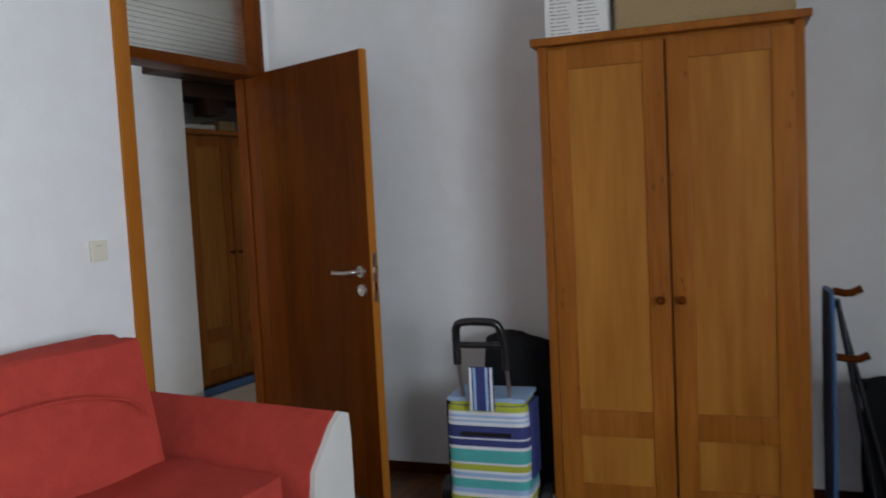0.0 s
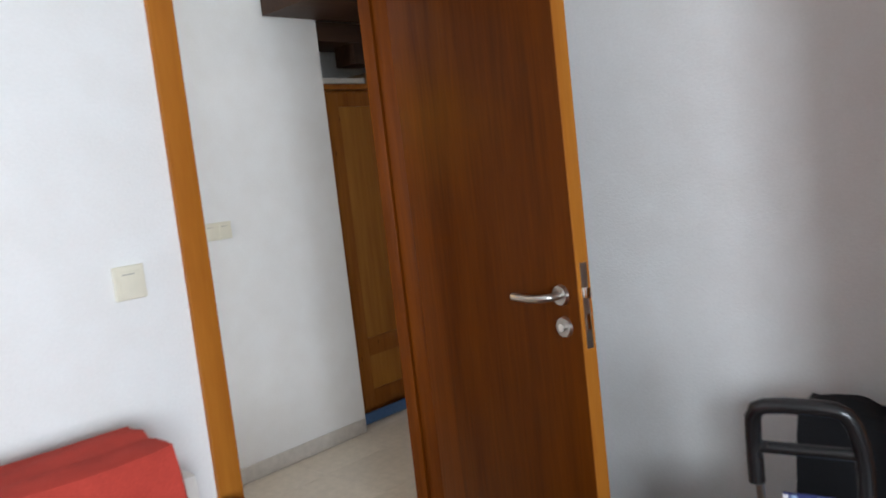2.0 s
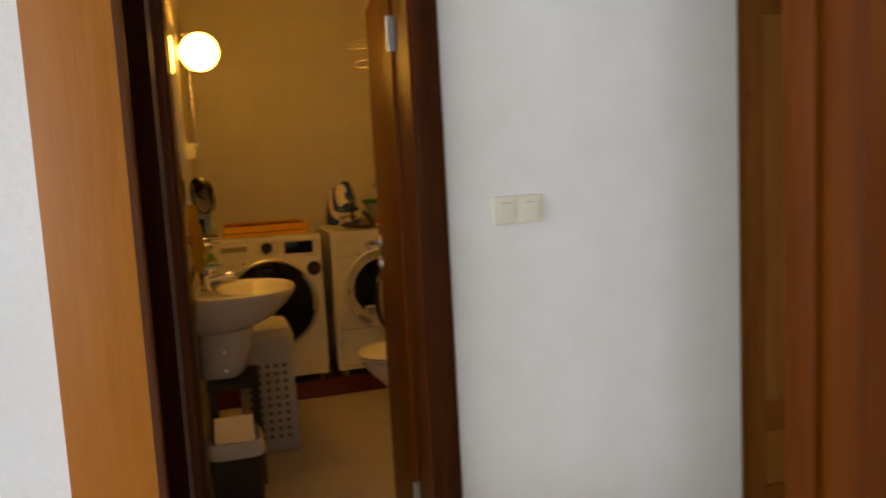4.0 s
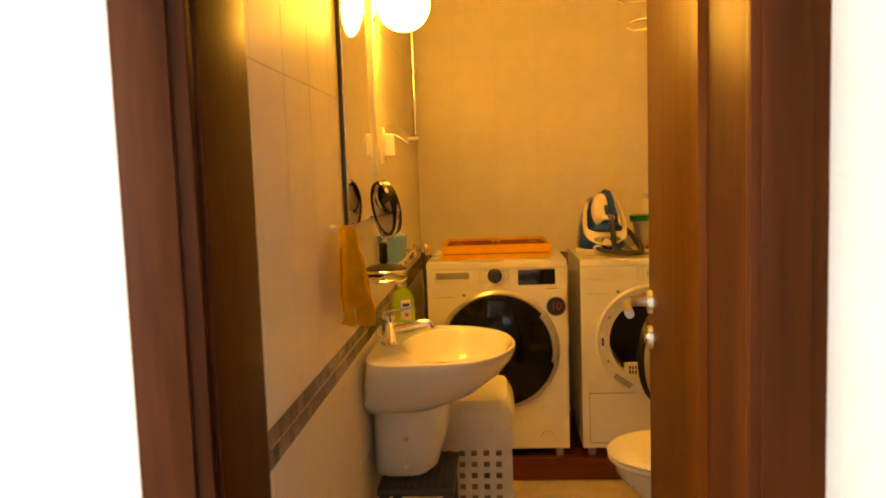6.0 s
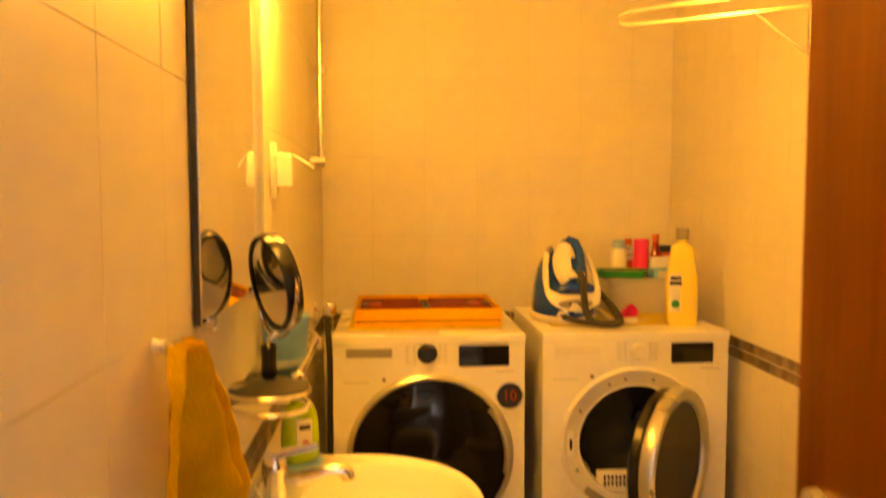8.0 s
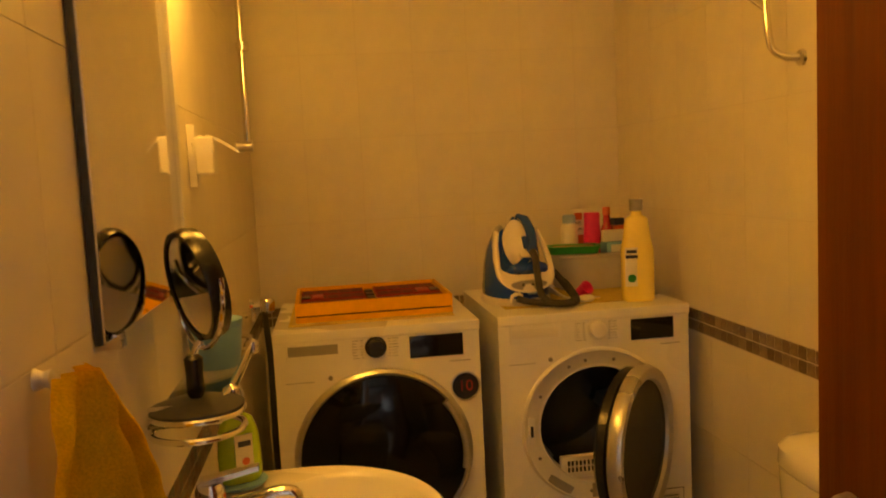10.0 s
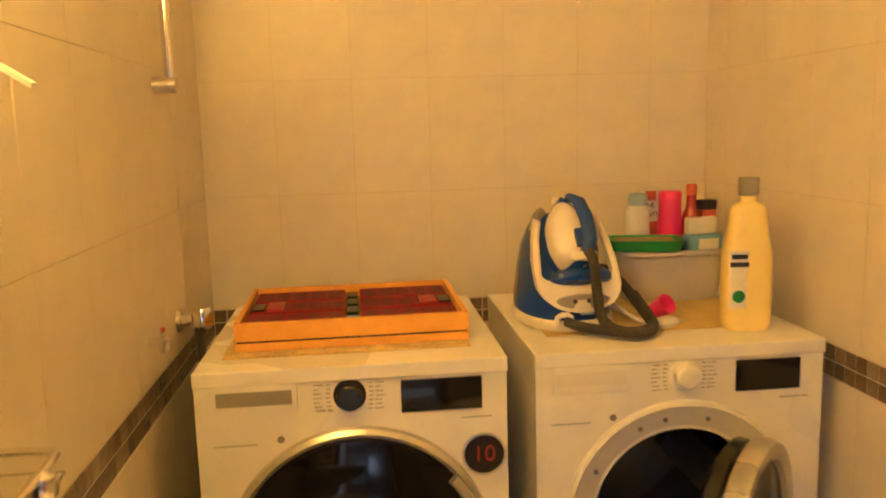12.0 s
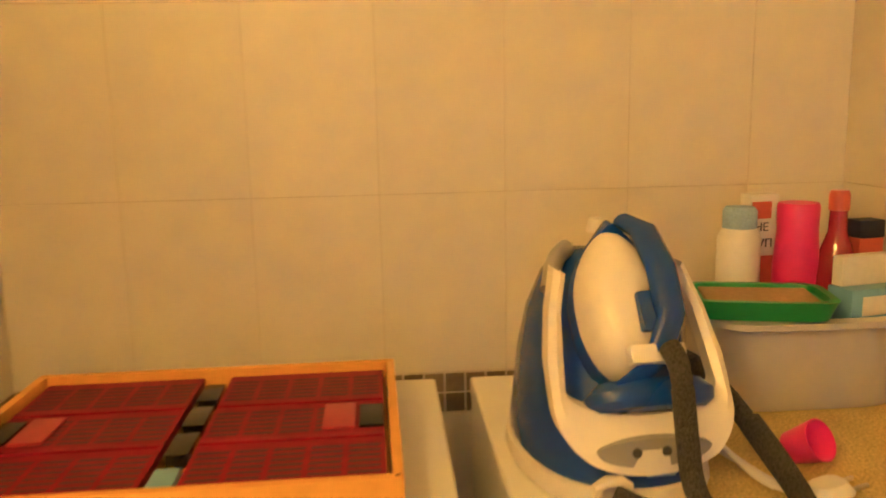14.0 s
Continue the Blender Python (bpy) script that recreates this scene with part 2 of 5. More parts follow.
M_REDLIQ = mat("red_liquid_bottle", (0.35, 0.02, 0.04), 0.12, grain=10, amount=0.1, bump=0.0, coat=0.5)
M_LAMP = glow("lamp_globe_glass", (1.0, 0.475, 0.062), 25.0)


# ---- mesh helpers ----
def B():
    return bmesh.new()


def box(bm, x0, x1, y0, y1, z0, z1, bevel=0.0, seg=2):
    r = bmesh.ops.create_cube(bm, size=1.0, matrix=Matrix.Translation(((x0 + x1) / 2, (y0 + y1) / 2, (z0 + z1) / 2)) @ Matrix.Diagonal((abs(x1 - x0), abs(y1 - y0), abs(z1 - z0), 1)))
    if bevel:
        es = list({e for v in r["verts"] for e in v.link_edges})
        bmesh.ops.bevel(bm, geom=es, offset=bevel, segments=seg, affect="EDGES", profile=0.7)
    return bm


def cyl(bm, p0, p1, r0, r1=None, seg=24, caps=True):
    a, b = Vector(p0), Vector(p1)
    d = b - a
    m = Matrix.Translation((a + b) / 2) @ d.to_track_quat("Z", "Y").to_matrix().to_4x4()
    bmesh.ops.create_cone(bm, cap_ends=caps, segments=seg, radius1=r0, radius2=r0 if r1 is None else r1, depth=d.length, matrix=m)
    return bm


def tube(bm, pts, r, seg=10, smooth_n=0):
    """A round tube through the points, which may be rounded off first."""
    p = [Vector(q) for q in pts]
    for _ in range(smooth_n):
        q = [p[0]]
        for a, b in zip(p, p[1:]):
            q += [a.lerp(b, 0.25), a.lerp(b, 0.75)]
        p = q + [p[-1]]
    rings = []
    up = Vector((0.13, 0.37, 0.92))
    for k, c in enumerate(p):
        d = (p[min(k + 1, len(p) - 1)] - p[max(k - 1, 0)]).normalized()
        s = d.cross(up).normalized()
        w = s.cross(d).normalized()
        rings.append([bm.verts.new(c + (s * math.cos(t) + w * math.sin(t)) * r) for t in [2 * math.pi * j / seg for j in range(seg)]])
    for a, b in zip(rings, rings[1:]):
        for j in range(seg):
            bm.faces.new((a[j], a[(j + 1) % seg], b[(j + 1) % seg], b[j]))
    bm.faces.new(rings[0][::-1])
    bm.faces.new(rings[-1])
    return bm


def loft(bm, rings, close=True, cap0=True, cap1=True):
    """Skin between rings of equal length, lists of points."""
    v = [[bm.verts.new(p) for p in ring] for ring in rings]
    n = len(v[0])
    for a, b in zip(v, v[1:]):
        for j in range(n if close else n - 1):
            bm.faces.new((a[j], a[(j + 1) % n], b[(j + 1) % n], b[j]))
    if cap0:
        bm.faces.new(v[0][::-1])
    if cap1:
        bm.faces.new(v[-1])
    return bm


def lathe(bm, prof, c=(0, 0, 0), seg=32, axis="z"):
    """Turn a profile of (radius, height) about an axis through c."""
    rings = []
    for r, h in prof:
        ring = []
        for j in range(seg):
            t = 2 * math.pi * j / seg
            x, y = r * math.cos(t), r * math.sin(t)
            p = (x, y, h) if axis == "z" else ((x, -h, y) if axis == "y" else (h, x, y))
            ring.append((c[0] + p[0], c[1] + p[1], c[2] + p[2]))
        rings.append(ring)
    return loft(bm, rings, True, prof[0][0] > 0, prof[-1][0] > 0)


def sup(cx, cy, z, a, b, e=2.6, n=32):
    """A rounded-rectangle ring."""
    out = []
    for j in range(n):
        t = 2 * math.pi * j / n
        c, s = math.cos(t), math.sin(t)
        out.append((cx + a * math.copysign(abs(c) ** (2 / e), c), cy + b * math.copysign(abs(s) ** (2 / e), s), z))
    return out


def mesh(name, bm, material, smooth=True, angle=38):
    bmesh.ops.recalc_face_normals(bm, faces=bm.faces)
    me = bpy.data.meshes.new(name)
    if smooth:
        for f in bm.faces:
            f.smooth = True
        lim = radians(angle)
        for e in bm.edges:
            if len(e.link_faces) != 2 or e.calc_face_angle(0) > lim:
                e.smooth = False
    bm.to_mesh(me)
    bm.free()
    me.materials.append(material)
    return me


def thing(name, label, category, at=(0, 0, 0), rz=0.0, group="", kind=""):
    """An empty at the base of a thing; its parts are built in world place when at is the origin."""
    ob = new(name)
    ob.matrix_world = pose(*at, 0, 0, rz)
    ob.empty_display_size = 0.05
    return tagged(ob, label, category, group, kind)


def part(name, bm, material, parent, label="", m=None):
    ob = new(name, mesh(name, bm, material))
    ob.parent = parent
    if m is not None:
        ob.matrix_local = m
    if label:
        tagged(ob, label)
    return ob


def solo(name, bm, material, label, category, kind="", group=""):
    return tagged(new(name, mesh(name, bm, material)), label, category, group, kind)


def words(text, size, material, m, parent, name, label=""):
    """Letters of the built-in font as a thin mesh."""
    cu = bpy.data.curves.new(name, "FONT")
    cu.body, cu.size, cu.align_x, cu.align_y, cu.extrude = text, size, "CENTER", "CENTER", 0.0006
    tmp = bpy.data.objects.new(name, cu)
    me = bpy.data.meshes.new_from_object(tmp)
    bpy.data.objects.remove(tmp)
    me.name = name
    me.materials.append(material)
    ob = new(name, me)
    ob.parent = parent
    ob.matrix_local = m
    if label:
        tagged(ob, label)
    return ob


# ---- large structure ----
def structure(name, bm, material, label, category):
    return solo(name, bm, material, label, category, "structure")


# bedroom: the side wall is slightly skewed
SKEW = math.atan(0.17)


def side_x(y):
    return 2.84 + (2.30 - y) * 0.17


bm = B()
box(bm, -2.3, 4.0, -2.7, 2.46, -0.12, 0.0)
structure("floor_bedroom", bm, M_PARQ, "dark brown parquet floor of the bedroom", "floor")
bm = B()
box(bm, -2.3, 1.945, 2.30, 2.42, 0, 2.6)
box(bm, 2.765, 3.05, 2.30, 2.42, 0, 2.6)
box(bm, 1.945, 2.765, 2.30, 2.42, 2.46, 2.6)
structure("wall_door_side", bm, M_WALL, "white plastered wall around the bedroom door", "wall")
bm = B()
yy = (2.30, -2.6)
loft(bm, [[(side_x(y), y, 0), (side_x(y) + 0.15, y, 0), (side_x(y) + 0.15, y, 2.6), (side_x(y), y, 2.6)] for y in yy])
structure("wall_wardrobe_side", bm, M_WALL, "white plastered wall behind the wardrobe", "wall")
bm = B()
loft(bm, [[(side_x(y) - 0.012, y, 0), (side_x(y) - 0.001, y, 0), (side_x(y) - 0.001, y, 0.05), (side_x(y) - 0.012, y, 0.05)] for y in (2.285, -2.6)])
structure("baseboard_bedroom", bm, M_DARKW, "dark brown wooden skirting board", "baseboard")
bm = B()
box(bm, -2.3, -2.15, -2.6, 2.30, 0, 2.6)
structure("wall_west", bm, M_WALL, "plain white plastered wall", "wall")
bm = B()
box(bm, -2.3, -1.4, -2.7, -2.55, 0, 2.6)
box(bm, 0.6, 4.0, -2.7, -2.55, 0, 2.6)
box(bm, -1.4, 0.6, -2.7, -2.55, 0, 0.8)
box(bm, -1.4, 0.6, -2.7, -2.55, 2.2, 2.6)
structure("wall_window_side", bm, M_WALL, "white wall with the bedroom window", "wall")
bm = B()
box(bm, -2.3, 4.0, -2.7, 2.46, 2.6, 2.7)
structure("ceiling_bedroom", bm, M_CEIL, "white painted bedroom ceiling", "ceiling")
win = thing("window_1", "white framed bedroom window", "window", kind="structure")
for a in ((-1.4, -1.34, 0.8, 2.2), (0.54, 0.6, 0.8, 2.2), (-1.34, 0.54, 0.8, 0.86), (-1.34, 0.54, 2.14, 2.2), (-0.43, -0.37, 0.86, 2.14)):
    bm = B()
    box(bm, a[0], a[1], -2.605, -2.555, a[2], a[3], 0.004)
    part("window_frame", bm, M_PLAST, win)

# corridor
bm = B()
box(bm, -0.3, 4.75, 2.46, 4.5, -0.12, -0.004)
structure("floor_corridor", bm, M_GROUT, "cream tiled corridor floor", "floor")
cor_floor = bpy.data.objects["floor_corridor"]
bm = B()
box(bm, -0.3, 1.925, 3.70, 3.86, 0, 2.6)
box(bm, 2.615, 3.60, 3.70, 3.86, 0, 2.6)
box(bm, 1.925, 2.615, 3.70, 3.86, 1.935, 2.6)
box(bm, 3.48, 3.60, 3.86, 4.5, 0, 2.6)
structure("wall_corridor", bm, M_WALL, "white corridor wall beside the bathroom door", "wall")
bm = B()
box(bm, 4.6, 4.75, 2.46, 4.5, 0, 2.6)
box(bm, 3.6, 4.6, 4.4, 4.5, 0, 2.6)
box(bm, 3.05, 4.75, 2.30, 2.46, 0, 2.6)
structure("wall_corridor_end", bm, M_WALL, "plain white wall at the corridor end", "wall")
# unseen end wall; its opening is added behind the corridor's fill lamp
bm = B()
box(bm, -0.45, -0.3, 2.46, 2.75, 0, 2.6)
box(bm, -0.45, -0.3, 3.45, 3.86, 0, 2.6)
box(bm, -0.45, -0.3, 2.75, 3.45, 0, 0.9)
box(bm, -0.45, -0.3, 2.75, 3.45, 2.1, 2.6)
structure("wall_corridor_west", bm, M_WALL, "plain white wall with an opening, added out of view", "wall")
bm = B()
box(bm, -0.45, 4.75, 2.46, 4.5, 2.6, 2.7)
structure("ceiling_corridor", bm, M_CEIL, "white corridor ceiling", "ceiling")
bm = B()
box(bm, 2.663, 3.588, 3.688, 3.698, 0, 0.075, 0.003)
structure("baseboard_corridor", bm, M_SKIRT, "pale stone skirting of the corridor", "baseboard")

# bathroom shell
BX0, BX1, BY0, BY1 = 1.918, 3.297, 3.86, 6.812
bm = B()
box(bm, 1.75, 3.48, 3.70, 6.95, -0.12, -0.004)
structure("floor_bathroom", bm, M_GROUT, "beige tiled bathroom floor", "floor")
bath_floor = bpy.data.objects["floor_bathroom"]
bm = B()
box(bm, 1.75, BX0 - 0.001, 3.86, 6.95, 0, 2.46)
wall_l = structure("wall_bath_sink", bm, M_GROUT, "cream tiled bathroom wall with a brown mosaic band", "wall")
bm = B()
box(bm, BX0 - 0.001, BX1 + 0.001, BY1 + 0.001, 6.95, 0, 2.46)
wall_b = structure("wall_bath_back", bm, M_GROUT, "cream tiled back wall with a brown mosaic band", "wall")
bm = B()
box(bm, BX1 + 0.001, 3.48, 3.86, 6.95, 0, 2.46)
wall_r = structure("wall_bath_toilet", bm, M_GROUT, "cream tiled wall behind the toilet", "wall")
bm = B()
box(bm, 1.75, 3.48, 3.86, 6.95, 2.46, 2.6)
structure("ceiling_bathroom", bm, M_CEIL, "white bathroom ceiling", "ceiling")

# dark wooden stair underside above the corridor end
st = thing("stair_soffit", "dark brown stepped timber beams under the corridor ceiling", "beam")
for x0, x1, y0, y1, z0, z1 in ((3.27, 4.58, 3.30, 3.685, 2.16, 2.26), (3.60, 4.58, 3.70, 3.98, 2.06, 2.16), (3.84, 4.0, 3.70, 3.86, 1.95, 2.06)):
    bm = B()
    box(bm, x0, x1, y0, y1, z0, z1, 0.004)
    part("beam", bm, M_BEAM, st)
bm = B()
box(bm, 3.27, 4.58, 3.30, 3.685, 2.26, 2.6)
structure("trim_soffit", bm, M_WALL, "white plaster box above the timber beams", "trim")


# ---- doors ----
def door_handle(parent, rose_p, tip, normal, lock_p, mat_h):
    """Lever handle with a round rose, and a round lock plate under it, on a leaf; all in the leaf's own frame."""
    n = Vector(normal)
    h = part("handle", tube(B(), [Vector(rose_p), Vector(rose_p) + n * 0.055, Vector(rose_p) + n * 0.055 + (Vector(tip) - Vector(rose_p)) * 0.5 + Vector((0, 0, -0.004)), Vector(tip) + n * 0.055], 0.0095, 12, 2), mat_h, parent, "brushed steel lever handle")
    for nm, p, r in (("rose", rose_p, 0.026), ("lock_plate", lock_p, 0.026)):
        bm = B()
        cyl(bm, p, Vector(p) + n * 0.010, r, r * 0.93, 28)
        o = part(nm, bm, mat_h, parent)
        if nm == "lock_plate":
            bm = B()
            cyl(bm, Vector(p) + n * 0.010, Vector(p) + n * 0.016, 0.010, 0.010, 16)
            c = part("cylinder", bm, M_CHROME, o)
            c.matrix_parent_inverse = Matrix()


# bedroom door frame with transom
d1 = thing("door_1", "honey brown wooden door frame with a glazed transom", "door frame", kind="structure")
for x0, x1 in ((1.932, 2.0), (2.748, 2.79)):
    bm = B()
    box(bm, x0, x1, 2.285, 2.43, 0, 2.47, 0.004)
    part("jamb", bm, M_TRIM if x0 < 2.5 else M_DOOR, d1)
bm = B()
box(bm, 2.0, 2.748, 2.285, 2.43, 1.925, 1.972, 0.004)
part("transom_bar", bm, M_DOOR, d1)
bm = B()
box(bm, 2.0, 2.748, 2.285, 2.43, 2.42, 2.47, 0.004)
part("head", bm, M_TRIM, d1)
bm = B()
for k in range(60):
    z0 = 1.972 + k * 0.00747
    box(bm, 2.0, 2.748, 2.36 + (0.0025 if k % 2 else 0), 2.37, z0, z0 + 0.0072)
part("transom_pane", bm, M_FROST, d1, "ribbed frosted transom glass").visible_shadow = False
bm = B()
for k in range(9):
    box(bm, 2.0, 2.748, 2.356, 2.358, 2.00 + 0.022 * k, 2.002 + 0.022 * k)
part("wire", bm, M_PRINT, d1, "thin dark wires in the glass")
bm = B()
box(bm, 2.0, 2.018, 2.37, 2.432, 0, 1.925)
part("door_stop", bm, M_DARKW, d1)
bm = B()
box(bm, 2.738, 2.748, 2.38, 2.433, 0, 1.925, 0.002)
part("door_stop", bm, M_DOOR, d1)

# its open leaf, hung at the far jamb
leaf = thing("door_leaf", "open brown veneered bedroom door with a steel lever handle", "door", (2.722, 2.285, 0), 255.6)
LW = 0.745
bm = B()
box(bm, 0, LW, 0, 0.04, 0.012, 1.935, 0.0015)
part("panel", bm, M_DOOR, leaf)
bm = B()
box(bm, LW, LW + 0.004, 0.0, 0.04, 0.012, 1.937, 0.0008)
part("edge_strip", bm, M_TRIM, leaf, "lighter wooden edging")
door_handle(leaf, (LW - 0.058, 0, 1.010), (LW - 0.185, 0, 1.006), (0, -1, 0), (LW - 0.055, 0, 0.930), M_STEEL)
bm = B()
box(bm, LW + 0.004, LW + 0.0065, 0.010, 0.030, 0.88, 1.09, 0.0004)
lp = part("lock_case", bm, M_STEEL, leaf, "steel mortise lock plate")
bm = B()
box(bm, LW + 0.0065, LW + 0.017, 0.013, 0.027, 1.005, 1.03, 0.002)
part("latch", bm, M_CHROME, leaf)
part("bolt", box(B(), LW + 0.0065, LW + 0.008, 0.014, 0.026, 0.925, 0.965), M_CHROME, leaf)
for k in range(5):
    part("felt_pad", box(B(), 0.16 + k * 0.09, 0.20 + k * 0.09, 0.004, 0.036, 1.935, 1.941, 0.001), M_WCLOTH, leaf, "worn white felt pad")

# bathroom door frame and leaf
d2 = thing("door_2", "dark brown wooden bathroom door frame", "door frame", kind="structure")
for x0, x1 in ((1.872, 1.962), (2.578, 2.663)):
    bm = B()
    box(bm, x0, x1, 3.683, 3.699, 0, 1.90, 0.004)
    box(bm, x0 + 0.012, x1 - 0.02, 3.677, 3.683, 0, 1.895, 0.002)
    part("casing", bm, M_DARKW, d2)
for x0, x1 in ((1.925, 1.968), (2.585, 2.615)):
    bm = B()
    box(bm, x0, x1, 3.70, 3.885, 0, 1.935, 0.003)
    part("lining", bm, M_DARKW, d2)
bm = B()
box(bm, 1.872, 2.663, 3.68, 3.699, 1.90, 1.985, 0.004)
box(bm, 1.968, 2.585, 3.70, 3.885, 1.90, 1.935, 0.003)
part("head", bm, M_DARKW, d2)
leaf2 = thing("bathroom_door_leaf", "open brown wooden bathroom door with a bent steel handle", "door", (2.575, 3.892, 0), 84.6)
L2 = 0.69
bm = B()
box(bm, 0, L2, -0.04, 0, 0.012, 1.893, 0.002)
part("panel", bm, M_DOOR, leaf2)
door_handle(leaf2, (L2 - 0.06, 0, 1.035), (L2 - 0.17, 0, 1.028), (0, 1, 0), (L2 - 0.06, 0, 0.957), M_STEEL)
for z in (0.30, 1.70):
    bm = B()
    box(bm, -0.002, 0.0, -0.038, -0.002, z - 0.05, z + 0.05)
    cyl(bm, (-0.006, 0.004, z - 0.05), (-0.006, 0.004, z + 0.05), 0.007, seg=14)
    part("hinge", bm, M_STEEL, leaf2, "steel butt hinge")


def light_switch(x, z, y, n, label):
    t = thing("light_switch", label, "light switch", (x, y, z))
    for k in range(n):
        o = (k - (n - 1) / 2) * 0.073
        bm = B()
        box(bm, o - 0.0375, o + 0.0375, -0.011, 0, -0.040, 0.040, 0.0052, 4)
        p = part("plate", bm, M_IVORY, t)
        bm = B()
        box(bm, o - 0.025, o + 0.025, -0.014, -0.011, -0.027, 0.027, 0.0015)
        part("rocker", bm, M_IVORY, t)
        bm = B()
        box(bm, o - 0.018, o + 0.012, -0.0147, -0.014, 0.019, 0.0205)
        part("gap", bm, M_PRINT, t)


light_switch(1.79, 1.171, 2.30, 1, "ivory single light switch on the white bedroom wall")
light_switch(2.873, 1.180, 3.70, 2, "ivory double light switch on the corridor wall")


# ---- bedroom things ----
def wardrobe(name, label, m, w, d, h, drawers, knob_z, grp=""):
    """Two-door framed wardrobe with a cornice; front is local -y, left front corner at the origin."""
    t = thing(name, label, "wardrobe")
    t.matrix_world = m
    bm = B()
    box(bm, 0, w, 0.022, d, 0.06, h - 0.03)
    box(bm, 0.02, w - 0.02, 0.05, d, 0, 0.06)
    part("body", bm, M_PINE, t)
    bm = B()
    box(bm, -0.022, w + 0.022, -0.03, d, h - 0.03, h, 0.009, 3)
    part("cornice", bm, M_PINE, t)
    half = w / 2
    for k in range(2):
        x0, x1 = k * half + 0.006 + 0.03 * (k == 0), (k + 1) * half - 0.003 - 0.03 * (k == 1)
        z0, z1 = 0.08, h - 0.045
        mid = 0.36
        door = part("door", box(B(), x0 + 0.06, x1 - 0.06, 0.008, 0.016, z0 + 0.05, z1 - 0.06), M_PINEP, t)
        for nm, a in (("stile", (x0, x0 + 0.075, z0, z1)), ("stile", (x1 - 0.075, x1, z0, z1)), ("rail", (x0 + 0.075, x1 - 0.075, z0, z0 + 0.09)), ("rail", (x0 + 0.075, x1 - 0.075, mid, mid + 0.10)), ("rail", (x0 + 0.075, x1 - 0.075, z1 - 0.075, z1))):
            bm = B()
            box(bm, a[0], a[1], 0.0, 0.02, a[2], a[3], 0.004)
            part(nm, bm, M_PINE, door)
        kx = x1 - 0.034 if k == 0 else x0 + 0.030
        bm = B()
        lathe(bm, [(0.008, 0), (0.007, 0.014), (0.015, 0.022), (0.016, 0.030), (0.009, 0.037), (0, 0.038)], (kx, 0, knob_z), 20, "y")
        part("knob", bm, M_DOOR, door, "turned dark wooden knob")
    for x0, x1 in ((0, 0.034), (w - 0.034, w)):
        bm = B()
        box(bm, x0, x1, 0.001, 0.022, 0.06, h - 0.03, 0.003)
        part("side_post", bm, M_PINE, t)
    return t


wardrobe("wardrobe", "honey pine two-door wardrobe with turned knobs", pose(2.652, 0.822, 0, 0, 0, -90 + math.degrees(SKEW)), 0.93, 0.42, 1.885, 0, 0.89)
wardrobe("corridor_wardrobe", "honey pine wardrobe at the end of the corridor", pose(3.66, 3.80, 0.0, 0, 0, 0), 0.86, 0.5, 1.855, 0, 0.98)
bm = B()
box(bm, 3.64, 4.54, 3.775, 3.797, 0.0, 0.055, 0.002)
solo("floor_strip", bm, M_BLUET, "blue strip along the foot of the corridor wardrobe", "strip")
bm = B()
box(bm, 3.64, 3.98, 3.80, 4.05, 1.857, 1.89, 0.004)
solo("storage_box", bm, M_PAPER, "flat white box lying on the corridor wardrobe", "box")
bm = B()
box(bm, 4.03, 4.18, 3.80, 4.0, 1.857, 1.925, 0.004)
solo("carton", bm, M_CARD, "small cardboard carton on the corridor wardrobe", "box")

WM = pose(2.652, 0.822, 0, 0, 0, -90 + math.degrees(SKEW))
cal = thing("paper_box", "white printed box standing on the pine wardrobe", "box")
cal.matrix_world = WM @ pose(0.03, 0.02, 1.886)
part("carton", box(B(), 0, 0.235, 0, 0.20, 0, 0.24, 0.003), M_PAPER, cal)
bm = B()
for c in range(2):
    for k in range(13):
        box(bm, 0.022 + c * 0.105, 0.034 + c * 0.105 + 0.004 * (k % 3), -0.0015, -0.0002, 0.015 + k * 0.014, 0.019 + k * 0.014)
        box(bm, 0.045 + c * 0.105, 0.100 + c * 0.105 - 0.006 * (k % 4), -0.0015, -0.0002, 0.015 + k * 0.014, 0.0175 + k * 0.014)
part("print", bm, M_PRINT, cal, "rows of unreadable grey print")
bm = B()
box(bm, 0, 0.62, 0.0, 0.30, 0, 0.22, 0.006)
cb = solo("cardboard_box", bm, M_CARD, "long brown cardboard box on the pine wardrobe", "box")
cb.matrix_world = WM @ pose(0.29, 0.06, 1.886)


# red sofa with its back to the door wall
def cushion(bm, x0, x1, y0, y1, z0, z1, puff=0.03, n=14, lean=0.0):
    """A soft padded block with crowned faces."""
    g = bmesh.ops.create_cube(bm, size=1.0)
    vs = g["verts"]
    bmesh.ops.subdivide_edges(bm, edges=list({e for v in vs for e in v.link_edges}), cuts=n, use_grid_fill=True)
    for v in bm.verts:
        u = v.co * 2
        k = 0.86
        q = [math.copysign(min(abs(c), k) + max(abs(c) - k, 0) * 0.75, c) for c in u]
        e = [(1 - u.y ** 2) * (1 - u.z ** 2), (1 - u.x ** 2) * (1 - u.z ** 2), (1 - u.x ** 2) * (1 - u.y ** 2)]
        for i in range(3):
            if abs(u[i]) > 0.99:
                q[i] += math.copysign(puff * e[i] * 3, u[i])
        n3 = noise.noise(u * 2.3) * 0.012
        v.co = Vector(((x0 + x1) / 2 + q[0] * (x1 - x0) / 2 + n3, (y0 + y1) / 2 + q[1] * (y1 - y0) / 2 + n3 + lean * (u.z + 1), (z0 + z1) / 2 + q[2] * (z1 - z0) / 2 + n3))
    return bm


